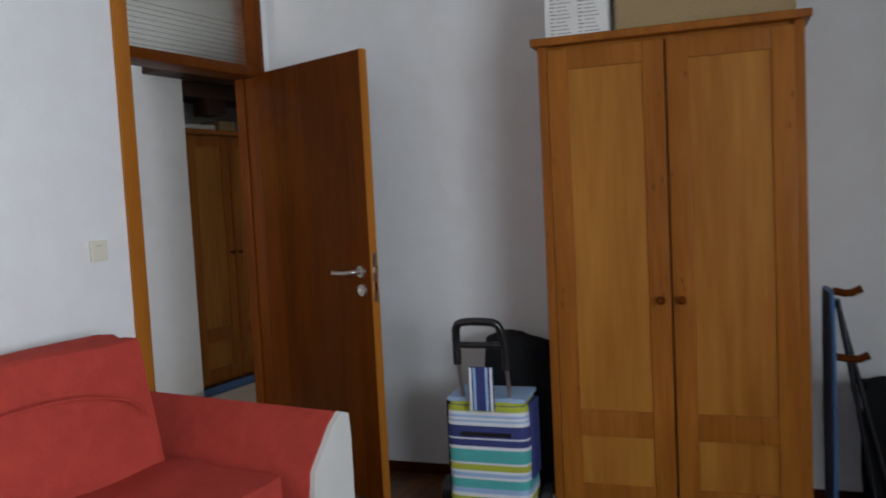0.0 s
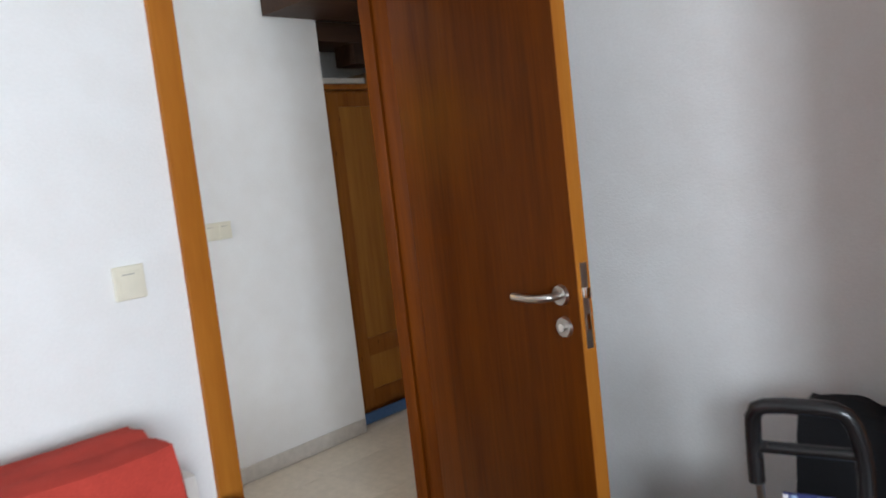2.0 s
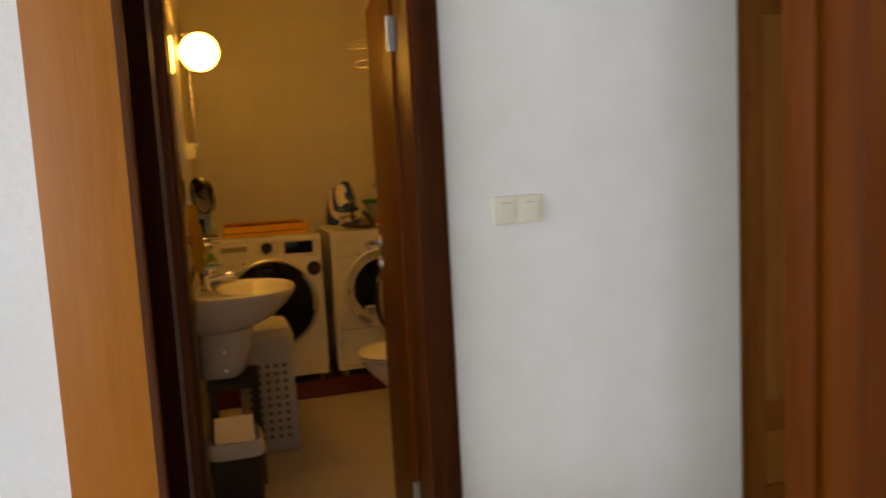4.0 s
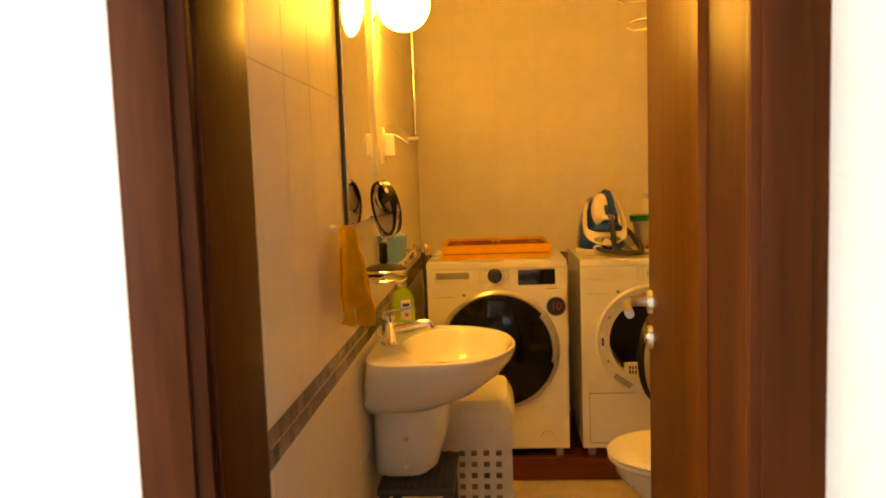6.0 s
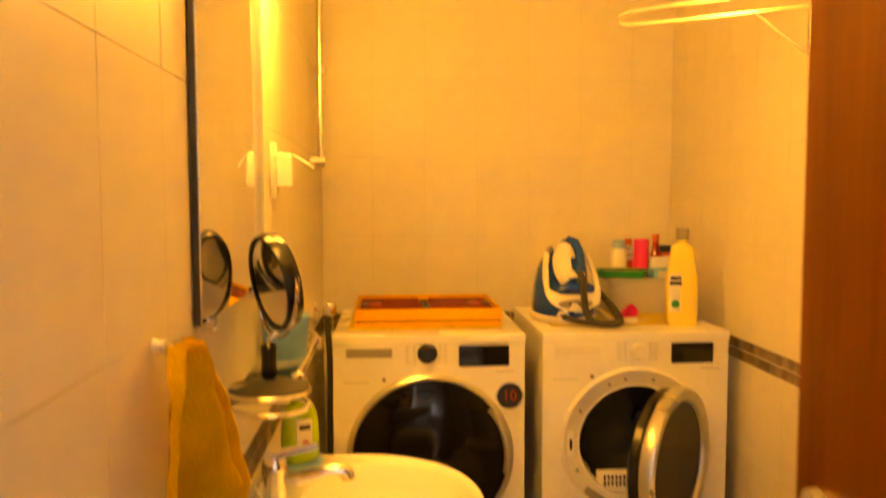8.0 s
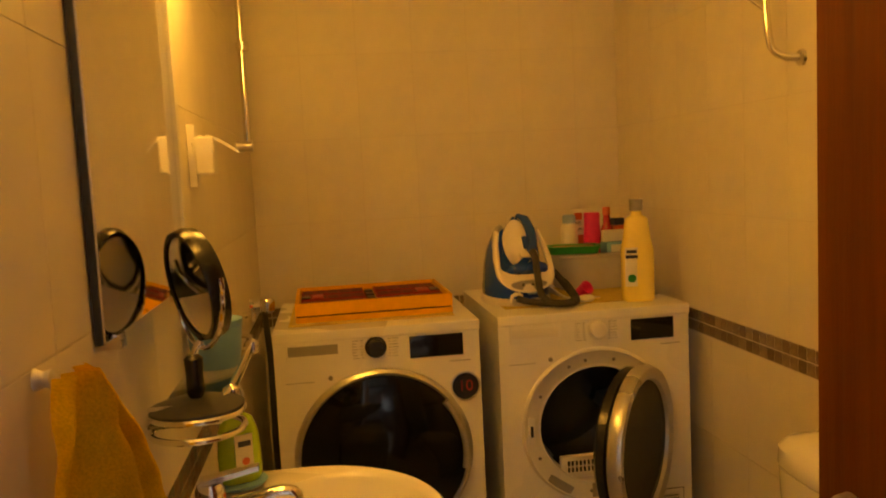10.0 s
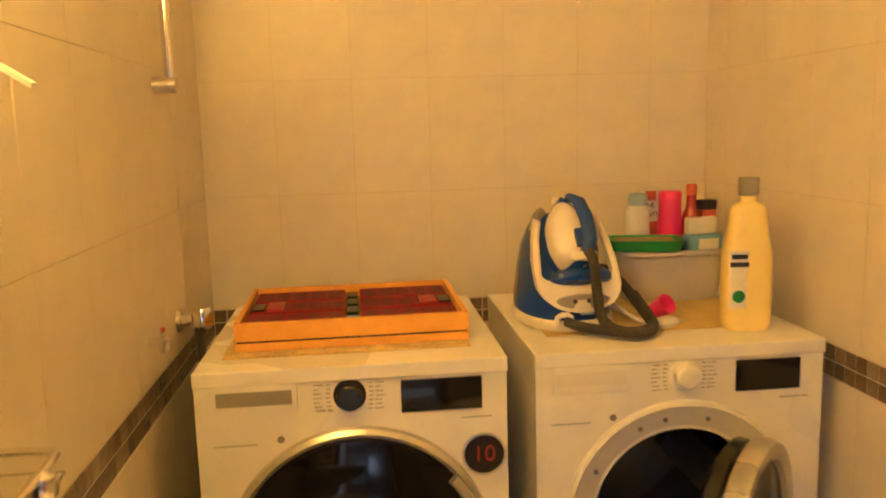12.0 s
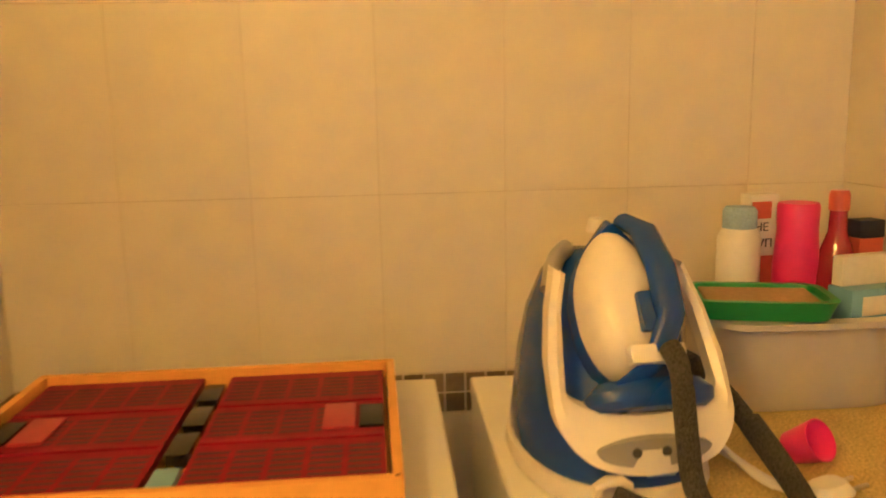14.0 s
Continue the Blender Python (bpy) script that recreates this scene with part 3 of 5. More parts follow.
sofa = thing("sofa", "red microfibre sofa with white leatherette arm fronts", "sofa", (0.9, 1.8, 0))
off = Matrix.Translation((-0.9, -1.8, 0))
part("base", box(B(), -0.4, 1.80, 1.41, 2.24, 0.05, 0.24, 0.02), M_SOFAW, sofa, "white leatherette base", off)
for x0, x1 in ((-0.32, 0.70), (0.71, 1.73)):
    part("seat_cushion", cushion(B(), x0, x1, 1.385, 2.0, 0.24, 0.44, 0.02), M_SOFA, sofa, "", off)
for x0, x1 in ((-0.32, 0.68), (0.70, 1.70)):
    bc = part("back_cushion", cushion(B(), x0, x1, 1.88, 2.10, 0.40, 0.875, 0.025, lean=0.05), M_SOFA, sofa, "", off)
    bm = B()
    cx, cz = (x0 + x1) / 2, 0.62
    tube(bm, [(cx + 0.40 * math.cos(t) , 1.872 - 0.012 + 0.045 * (math.sin(t) * 0.5), cz + 0.13 * math.sin(t)) for t in [math.pi * (0.0 + 1.0 * j / 16) for j in range(17)]], 0.005, 6)
    part("seam", bm, M_SOFA, bc)
for nm, xo, xi, dr in (("arm", 1.975, 1.74, 1), ("arm", -0.62, -0.36, -1)):
    bm = B()
    prof = [(xi, 0.24), (xi + 0.03 * dr, 0.44), (xo - 0.10 * dr, 0.565), (xo - 0.05 * dr, 0.60), (xo - 0.008 * dr, 0.585), (xo, 0.50), (xo, 0.06), (xi, 0.06)]
    loft(bm, [[(x, y, z) for x, z in prof] for y in (1.325, 1.34, 1.6, 1.9, 2.24)])
    a = part(nm, bm, M_SOFA, sofa, "", off)
    bm = B()
    loft(bm, [[(x + 0.004 * dr * s, y, z) for x, z in prof] for y, s in ((1.300, 0), (1.324, 1))])
    part("arm_front", bm, M_SOFAW, a, "white leatherette arm front")
part("back_frame", box(B(), -0.4, 1.80, 2.12, 2.25, 0.05, 0.74, 0.03), M_SOFAW, sofa, "", off)
for x in (-0.5, 1.85):
    for y in (1.42, 2.18):
        part("foot", cyl(B(), (x, y, 0), (x, y, 0.06), 0.02, 0.025, 16), M_BLACK, sofa, "", off)

# shopping trolley
tro = thing("shopping_trolley", "striped fabric shopping trolley with a black handle", "trolley", (2.60, 1.055, 0), -90 + math.degrees(SKEW))
TW, TD = 0.165, 0.11
stripes = [(0.05, M_SKYC), (0.09, M_WCLOTH), (0.105, M_LIME), (0.13, M_WCLOTH), (0.145, M_SKYC), (0.165, M_AQUA), (0.20, M_WCLOTH), (0.21, M_SKYC), (0.225, M_WCLOTH), (0.235, M_LIME), (0.26, M_WCLOTH), (0.268, M_AQUA), (0.32, M_WCLOTH), (0.333, M_NAVY), (0.36, M_WCLOTH), (0.366, M_NAVY), (0.41, M_INK), (0.414, M_WCLOTH), (0.428, M_SKYC), (0.436, M_WCLOTH), (0.446, M_SKYC), (0.456, M_WCLOTH), (0.470, M_LIME), (0.492, M_INK), (0.495, M_LIME), (0.51, None)]
for (z0, mt), (z1, _) in zip(stripes, stripes[1:]):
    def ring(z):
        f = 1.0 + 0.012 * math.sin(z * 23) - (0.10 if z > 0.48 else 0) * (z - 0.48) / 0.03
        return sup(0, 0, z, TW * f, TD * f, 7, 36)
    bm = B()
    loft(bm, [ring(z0), ring((z0 + z1) / 2), ring(z1)], True, z0 < 0.06, z1 > 0.5)
    part("fabric_stripe", bm, mt, tro)
part("lid_flap", box(B(), -TW * 0.95, TW * 0.95, -TD * 0.9, TD * 0.95, 0.505, 0.522, 0.006), M_SKYC, tro, "pale blue fabric lid")
part("pocket", box(B(), -0.10, 0.10, -TD - 0.008, -TD + 0.004, 0.375, 0.39, 0.003), M_BLACK, tro, "black zip of the front pocket")
for s in (-1, 1):
    part("rail", tube(B(), [(s * 0.095, -TD + 0.035, 0.50), (s * 0.095, -TD - 0.008, 0.68)], 0.008, 12), M_STEEL, tro, "steel handle rail")
bm = B()
tube(bm, [(-0.098, -TD - 0.012, 0.66), (-0.098, -TD - 0.014, 0.75), (-0.092, -TD - 0.03, 0.815), (-0.06, -TD - 0.035, 0.83), (0.05, -TD - 0.035, 0.83), (0.08, -TD - 0.03, 0.815), (0.098, -TD - 0.014, 0.74), (0.098, -TD - 0.012, 0.64)], 0.016, 12, 1)
tube(bm, [(-0.098, -TD - 0.012, 0.735), (0.095, -TD - 0.012, 0.735)], 0.013, 10)
part("handle", bm, M_BLACK, tro, "black plastic double handle")
hang = part("hanging_flap", box(B(), -0.046, 0.050, -TD - 0.040, -TD - 0.030, 0.485, 0.655, 0.003), M_NAVY, tro, "striped fabric strap flap")
for x in (-0.040, -0.024, 0.024, 0.042):
    part("stripe", box(B(), x - 0.005, x + 0.005, -TD - 0.0425, -TD - 0.040, 0.486, 0.654, 0.0004), M_SKYC if abs(x) < 0.03 else M_WCLOTH, hang)
for s in (-1, 1):
    w = part("wheel", cyl(B(), (s * 0.19, TD * 0.4, 0.075), (s * 0.225, TD * 0.4, 0.075), 0.075, seg=28), M_BLACK, tro)
    part("hub", cyl(B(), (s * 0.22, TD * 0.4, 0.075), (s * 0.23, TD * 0.4, 0.075), 0.03, seg=20), M_GREY, w)
part("base_plate", box(B(), -0.15, 0.15, -TD, TD, 0.035, 0.05, 0.004), M_DGREY, tro)
for s in (-1, 1):
    part("side_pocket", box(B(), s * (TW + 0.003) - 0.008, s * (TW + 0.003) + 0.008, -0.06, 0.06, 0.2, 0.50, 0.006), M_NAVY if s > 0 else M_BLACK, tro)

# black bag slumped beside it
bm = B()
cushion(bm, -0.19, 0.19, -0.085, 0.085, 0.0, 0.66, 0.03, 12)
for v in bm.verts:
    if v.co.z > 0.4:
        k = (v.co.z - 0.4) / 0.26
        v.co.x = v.co.x * (1 - 0.35 * k) - 0.05 * k
        v.co.z += 0.06 * k * (0.5 - v.co.x * 3)
bag = solo("black_bag", bm, M_BAGB, "black cloth bag slumped against the wall by the trolley", "bag")
bag.matrix_world = pose(2.86, 0.99, 0, 0, 0, -84)

# ironing board folded beside the wardrobe
ib = thing("ironing_board", "folded ironing board with blue cover and brown feet", "ironing board", (2.985, -0.145, 0), -90 + math.degrees(SKEW))
bm = B()
loft(bm, [sup(0, 0.02 + 0.10 * 0, z, 0.012, w, 3, 20) for z, w in ((0.03, 0.13), (0.3, 0.15), (0.7, 0.15), (0.86, 0.13), (0.90, 0.10))])
part("board", bm, M_BLUET, ib, "blue cloth cover")
for k, z in enumerate((0.90, 0.66)):
    part("foot_bar", tube(B(), [(0.01, -0.03, z), (0.06 + 0.02 * k, -0.05, z - 0.01), (0.10 + 0.02 * k, -0.06, z + 0.012)], 0.014, 10, 1), M_DOOR, ib, "brown rounded foot end")
for k in range(2):
    part("leg", tube(B(), [(0.03, 0.02 + 0.03 * k, 0.86), (0.16 + 0.06 * k, 0.0, 0.03)], 0.010, 10), M_BLACK, ib)
bm = B()
cushion(bm, -0.05, 0.10, -0.06, 0.06, 0.0, 0.55, 0.02, 8)
bb = solo("dark_bag", bm, M_BAGB, "dark cloth bag on the floor behind the ironing board", "bag")
bb.matrix_world = pose(3.10, -0.30, 0, 0, 0, -80)

# picture on the side wall
pic = thing("framed_picture", "brown wooden framed board on the white wall", "picture", (side_x(-0.62), -0.62, 1.46), -90 + math.degrees(SKEW))
for a in ((-0.27, 0.27, 0.33, 0.37), (-0.27, 0.27, -0.37, -0.33), (-0.27, -0.23, -0.33, 0.33), (0.23, 0.27, -0.33, 0.33)):
    part("frame", box(B(), a[0], a[1], -0.022, -0.001, a[2], a[3], 0.004), M_TRIM, pic)
part("backing", box(B(), -0.23, 0.23, -0.012, -0.002, -0.33, 0.33), M_CARD, pic)


# ---- bathroom things ----
pl = solo("plinth", box(B(), 1.932, 3.288, 6.10, 6.765, 0.0, 0.10, 0.004), M_PLINTH, "glossy reddish brown wooden plinth under the machines", "plinth")


def plate_with_hole(bm, x0, x1, z0, z1, y, cx, cz, r, seg=64):
    """A front sheet with a round hole."""
    inner, outer = [], []
    for j in range(seg):
        t = 2 * math.pi * j / seg
        c, s = math.cos(t), math.sin(t)
        k = min((x1 - cx) / c if c > 1e-6 else 1e9, (x0 - cx) / c if c < -1e-6 else 1e9, (z1 - cz) / s if s > 1e-6 else 1e9, (z0 - cz) / s if s < -1e-6 else 1e9)
        inner.append(bm.verts.new((cx + r * c, y, cz + r * s)))
        outer.append(bm.verts.new((cx + k * c, y, cz + k * s)))
    corner = {}
    for j in range(seg):
        a, b = j, (j + 1) % seg
        bm.faces.new((inner[a], inner[b], outer[b], outer[a]))
        pa, pb = outer[a].co, outer[b].co
        if abs(pa.x - pb.x) > 1e-5 and abs(pa.z - pb.z) > 1e-5:
            c = bm.verts.new((x0 if min(pa.x, pb.x) - x0 < 1e-5 else x1, y, z0 if min(pa.z, pb.z) - z0 < 1e-5 else z1))
            bm.faces.new((outer[a], outer[b], c))
    return bm


def ring_y(bm, cx, cz, prof, seg=64):
    """Turned ring about an axis along y: profile of (radius, y)."""
    rings = [[(cx + r * math.cos(2 * math.pi * j / seg), y, cz + r * math.sin(2 * math.pi * j / seg)) for j in range(seg)] for r, y in prof]
    return loft(bm, rings, True, False, False)


def machine(name, label, x0, dark):
    """Front-loading machine 0.59 wide; returns the thing with its body."""
    t = thing(name, label, "washing machine" if dark else "tumble dryer")
    x1, y0, y1, z0, z1 = x0 + 0.59, 6.12, 6.69, 0.135, 0.947
    cx, cz, r = (x0 + 0.297, 0.568, 0.245) if dark else (x0 + 0.295, 0.598, 0.178)
    bm = B()
    plate_with_hole(bm, x0, x1, z0, z1 - 0.03, y0, cx, cz, r)
    for a in (((x0, y0, z0), (x0, y1, z0), (x0, y1, z1 - 0.03), (x0, y0, z1 - 0.03)), ((x1, y0, z0), (x1, y1, z0), (x1, y1, z1 - 0.03), (x1, y0, z1 - 0.03)), ((x0, y1, z0), (x1, y1, z0), (x1, y1, z1 - 0.03), (x0, y1, z1 - 0.03)), ((x0, y0, z0), (x1, y0, z0), (x1, y1, z0), (x0, y1, z0))):
        bm.faces.new([bm.verts.new(p) for p in a])
    bmesh.ops.remove_doubles(bm, verts=bm.verts, dist=1e-5)
    part("body", bm, M_WHITE, t)
    part("top", box(B(), x0 - 0.002, x1 + 0.002, y0 - 0.006, y1, z1 - 0.03, z1, 0.006, 3), M_WHITE, t)
    for x in (x0 + 0.04, x1 - 0.04):
        for y in (y0 + 0.03, y1 - 0.05):
            part("foot", cyl(B(), (x, y, 0.10), (x, y, 0.14), 0.018, seg=16), M_GREY, t)
    part("drawer_front", box(B(), x0 + 0.035, x0 + 0.19, y0 - 0.004, y0 + 0.001, 0.862, 0.918, 0.002), M_WHITE, t)
    part("drawer_grip", box(B(), x0 + 0.040, x0 + 0.180, y0 - 0.0055, y0 - 0.004, 0.878, 0.906, 0.001), M_GREY if dark else M_PLAST, t)
    kx = x0 + (0.288 if dark else 0.30)
    bm = B()
    lathe(bm, [(0.031, 0), (0.031, 0.004), (0.026, 0.006), (0.0245, 0.024), (0.021, 0.027), (0, 0.027)], (kx, y0, 0.888), 36, "y")
    kn = part("dial", bm, M_BLACK if dark else M_PLAST, t, "round programme dial")
    bm = B()
    for s in (-1, 1):
        for k in range(8):
            z = 0.888 + (k - 3.5) * 0.0085
            dx = 0.037 + 0.004 * abs(math.cos((k - 3.5) * 0.4))
            box(bm, kx + s * dx - 0.004, kx + s * dx + 0.004, y0 - 0.0012, y0 - 0.0002, z, z + 0.0018)
            box(bm, kx + s * (dx + 0.018) - 0.010, kx + s * (dx + 0.018) + 0.008 - 0.003 * (k % 3), y0 - 0.0012, y0 - 0.0002, z, z + 0.0014)
    part("dial_marks", bm, M_PRINT, t, "rows of fine grey marks")
    dx0, dx1 = (x0 + 0.385, x0 + 0.541) if dark else (x0 + 0.406, x0 + 0.540)
    part("display", box(B(), dx0, dx1, y0 - 0.004, y0 + 0.001, 0.847, 0.911, 0.002), M_DISP, t, "black glass display")
    bm = B()
    for k in range(4):
        box(bm, dx0 + 0.05 + k * 0.022, dx0 + 0.058 + k * 0.022, y0 - 0.0012, y0 - 0.0002, 0.848, 0.8495)
    box(bm, x0 + 0.03, x0 + 0.065, y0 - 0.0012, y0 - 0.0002, 0.922, 0.930)
    box(bm, x0 + 0.03, x0 + 0.11, y0 - 0.0012, y0 - 0.0002, 0.80, 0.8015)
    box(bm, x1 - 0.09, x1 - 0.03, y0 - 0.0012, y0 - 0.0002, 0.828, 0.830)
    part("small_print", bm, M_PRINT, t, "small grey printed marks")
    bm = B()
    cyl(bm, (x0 + 0.155, y0 - 0.0015, 0.808), (x0 + 0.155, y0, 0.808), 0.007, seg=20)
    part("badge", bm, M_PRINT, t)
    return t, x0, x1, y0, cx, cz


washer, wx0, wx1, wy, wcx, wcz = machine("washing_machine", "white front-loading washing machine with a black glass door", 2.003, True)
bm = B()
ring_y(bm, wcx, wcz, [(0.249, wy + 0.004), (0.259, wy - 0.004), (0.256, wy - 0.014), (0.247, wy - 0.020), (0.238, wy - 0.016)])
wd = part("door", bm, M_SILVER, washer, "silver rimmed round door")
bm = B()
lathe(bm, [(0.242, 0.012), (0.236, 0.024), (0.195, 0.038), (0.12, 0.050), (0, 0.054)], (wcx, wy, wcz), 64, "y")
part("door_glass", bm, M_PORT, wd, "black domed door glass")
bm = B()
pts = [(wcx + 0.236 * math.cos(t), wy - 0.032, wcz + 0.236 * math.sin(t)) for t in [radians(a) for a in range(-12, 44, 4)]]
tube(bm, pts, 0.011, 10)
part("door_handle", bm, M_SILVER, wd, "curved silver door grip")
bm = B()
cyl(bm, (2.546, wy - 0.003, 0.752), (2.546, wy, 0.752), 0.043, seg=40)
stick = part("sticker", bm, M_BLACK, washer, "round black sticker with a red and silver ten")
ring_part = part("sticker_rim", ring_y(B(), 2.546, 0.752, [(0.044, wy - 0.0005), (0.044, wy - 0.0035), (0.040, wy - 0.004), (0.039, wy - 0.003)], 40), M_SILVER, stick)
words("10", 0.046, M_PINKL, Matrix.Translation((2.546, wy - 0.0042, 0.752)) @ pose(0, 0, 0, 90, 0, 0), stick, "number")
bm = B()
for k in range(20):
    a0, a1 = radians(180 * k / 20), radians(180 * (k + 1) / 20)
    tube(bm, [(2.50 + 0.028 * math.cos(a0), wy - 0.001, 0.185 + 0.028 * math.sin(a0)), (2.50 + 0.028 * math.cos(a1), wy - 0.001, 0.185 + 0.028 * math.sin(a1))], 0.0012, 5)
part("filter_flap", bm, M_GREY, washer, "round filter flap outline")

dryer, dx0, dx1, dy, dcx, dcz = machine("tumble_dryer", "white tumble dryer with its round door open", 2.650, False)
bm = B()
ring_y(bm, dcx, dcz, [(0.238, dy + 0.001), (0.236, dy - 0.008), (0.229, dy - 0.012), (0.222, dy - 0.006), (0.19, dy - 0.004), (0.178, dy + 0.006), (0.172, dy + 0.05)])
part("door_surround", bm, M_PLAST, dryer, "pale recessed door surround")
bm = B()
ring_y(bm, dcx, dcz, [(0.172, dy + 0.05), (0.19, dy + 0.07), (0.235, dy + 0.09), (0.235, dy + 0.50), (0.12, dy + 0.515), (0.001, dy + 0.515)], 48)
drum = part("drum", bm, M_DRUM, dryer, "perforated steel drum")
for k in range(3):
    a = radians(100 + 120 * k)
    bm = B()
    c = Vector((dcx + 0.215 * math.cos(a), dy + 0.29, dcz + 0.215 * math.sin(a)))
    loft(bm, [[(c.x + math.cos(a + math.pi / 2) * u - math.cos(a) * h, y, c.z + math.sin(a + math.pi / 2) * u - math.sin(a) * h) for u, h in ((-0.05, -0.02), (-0.02, 0.05), (0.02, 0.05), (0.05, -0.02))] for y in (dy + 0.10, dy + 0.48)])
    part("paddle", bm, M_GREY, drum)
bm = B()
for k in range(9):
    for j in range(8):
        a = radians(60 + j * 9)
        p = Vector((dcx + 0.02 * 0 + 0.06 * math.cos(a) * (0.6 + 0.2 * k), dy + 0.5135, dcz + 0.06 * math.sin(a) * (0.6 + 0.2 * k)))
        cyl(bm, p, p + Vector((0, 0.002, 0)), 0.004, seg=6)
part("perforation", bm, M_BLACK, drum)
lint = part("lint_filter", box(B(), dcx - 0.115, dcx + 0.10, dy + 0.012, dy + 0.035, dcz - 0.165, dcz - 0.098, 0.006), M_PLAST, dryer, "white slotted lint filter")
for k in range(14):
    for j in range(2):
        part("slot", box(B(), dcx - 0.095 + k * 0.0125, dcx - 0.089 + k * 0.0125, dy + 0.0105, dy + 0.012, dcz - 0.145 + j * 0.02, dcz - 0.131 + j * 0.02), M_BLACK, lint)
part("latch_plate", box(B(), dcx - 0.218, dcx - 0.196, dy - 0.009, dy - 0.002, dcz - 0.04, dcz + 0.04, 0.004), M_WHITE, dryer)
part("latch_slot", box(B(), dcx - 0.211, dcx - 0.203, dy - 0.0105, dy - 0.009, dcz - 0.018, dcz + 0.015), M_BLACK, dryer)
for a in (75, 100, 115, 150, 205, 235, 262):
    p = (dcx + 0.204 * math.cos(radians(a)), dy - 0.008, dcz + 0.204 * math.sin(radians(a)))
    part("screw", cyl(B(), p, (p[0], dy - 0.003, p[2]), 0.005, seg=12), M_PRINT, dryer)
part("type_plate", box(B(), -0.042, 0.042, -0.0015, 0.0015, -0.013, 0.013), M_GREY, dryer, "grey type label", Matrix.Translation((dcx - 0.125, dy - 0.008, dcz - 0.172)) @ pose(0, 0, 0, 0, 35, 0))
part("type_plate", box(B(), -0.016, 0.016, -0.0015, 0.0015, -0.022, 0.022), M_GREY, dryer, "", Matrix.Translation((dcx - 0.01, dy - 0.008, dcz - 0.20)))
# open door, swung out on the side away from the washer
door = new("door")
door.parent = dryer
door.matrix_local = Matrix.Translation((dcx + 0.212, dy - 0.022, dcz - 0.012)) @ pose(0, 0, 0, 0, 0, 48)
tagged(door, "open round dryer door with a chrome ring")
bm = B()
ring_y(bm, -0.212, 0, [(0.205, 0.03), (0.222, 0.022), (0.226, 0.0), (0.218, -0.016), (0.205, -0.018), (0.188, -0.012), (0.182, 0.0), (0.182, 0.03), (0.205, 0.03)])
part("chrome_ring", bm, M_SILVER, door, "", Matrix())
bm = B()
lathe(bm, [(0.183, 0.002), (0.176, 0.0), (0.10, -0.010), (0, -0.014)], (-0.212, 0, 0), 56, "y")
part("door_glass", bm, M_PORT, door, "smoked glass pane", Matrix())
bm = B()
ring_y(bm, -0.212, 0, [(0.20, 0.03), (0.214, 0.034), (0.216, 0.055), (0.19, 0.072), (0.001, 0.078)])
part("inner_bowl", bm, M_BLACK, door, "black inner bowl", Matrix())
bm = B()
for z0_, z1_, x0_, x1_ in ((0.155, 0.158, dx0 + 0.03, dx1 - 0.025), (0.372, 0.375, dx0 + 0.03, dx1 - 0.025)):
    box(bm, x0_, x1_, dy - 0.001, dy - 0.0002, z0_, z1_)
for x in (dx0 + 0.03, dx1 - 0.028, dx1 - 0.19):
    box(bm, x, x + 0.002, dy - 0.001, dy - 0.0002, 0.158, 0.372)
part("flap_joint", bm, M_PRINT, dryer, "thin joint of the lower flap")
gr = part("grille", box(B(), dx1 - 0.16, dx1 - 0.04, dy - 0.003, dy, 0.175, 0.36, 0.001), M_PLAST, dryer, "slatted air grille")
for k in range(18):
    part("slat_gap", box(B(), dx1 - 0.155, dx1 - 0.045, dy - 0.0042, dy - 0.003, 0.180 + k * 0.010, 0.1845 + k * 0.010), M_PRINT, gr)


# yellow wooden tray on the washer
bm = B()
box(bm, 2.045, 2.535, 6.195, 6.62, 0.9475, 0.952, 0.0015)
solo("straw_mat", bm, M_MAT, "pale straw mat under the orange tray on the washer", "mat")
tray = thing("wooden_tray", "orange-yellow wooden tray box with dark red plastic grids", "tray", (2.299, 6.412, 0.9525), 0.8)
HW, HD = 0.236, 0.182
part("lower_tray", box(B(), -HW, HW, -HD, HD, 0, 0.0165, 0.002), M_YEL, tray)
part("gap_board", box(B(), -HW + 0.004, HW - 0.004, -HD + 0.004, HD - 0.004, 0.0165, 0.0205), M_BLACK, tray, "dark gap between the two trays")
part("tray_floor", box(B(), -HW + 0.012, HW - 0.012, -HD + 0.012, HD - 0.012, 0.0205, 0.026), M_YEL, tray)
for a in ((-HW, HW, -HD, -HD + 0.011), (-HW, HW, HD - 0.011, HD), (-HW, -HW + 0.011, -HD + 0.011, HD - 0.011), (HW - 0.011, HW, -HD + 0.011, HD - 0.011)):
    part("rim_board", box(B(), *a, 0.0205, 0.058, 0.0015), M_YEL, tray)
# thin strip laid on the grid; its dark colour stands for a slot's shade
slot_mesh = mesh("slot", box(B(), -0.0165, 0.0165, -0.00325, 0.00325, 0.0, 0.0003), M_SLOT_SHADE)
for x in (-HW + 0.006, HW - 0.006):
    part("screw", cyl(B(), (x, -HD + 0.006, 0.0578), (x, -HD + 0.006, 0.0584), 0.0022, seg=8), M_DARKW, tray)
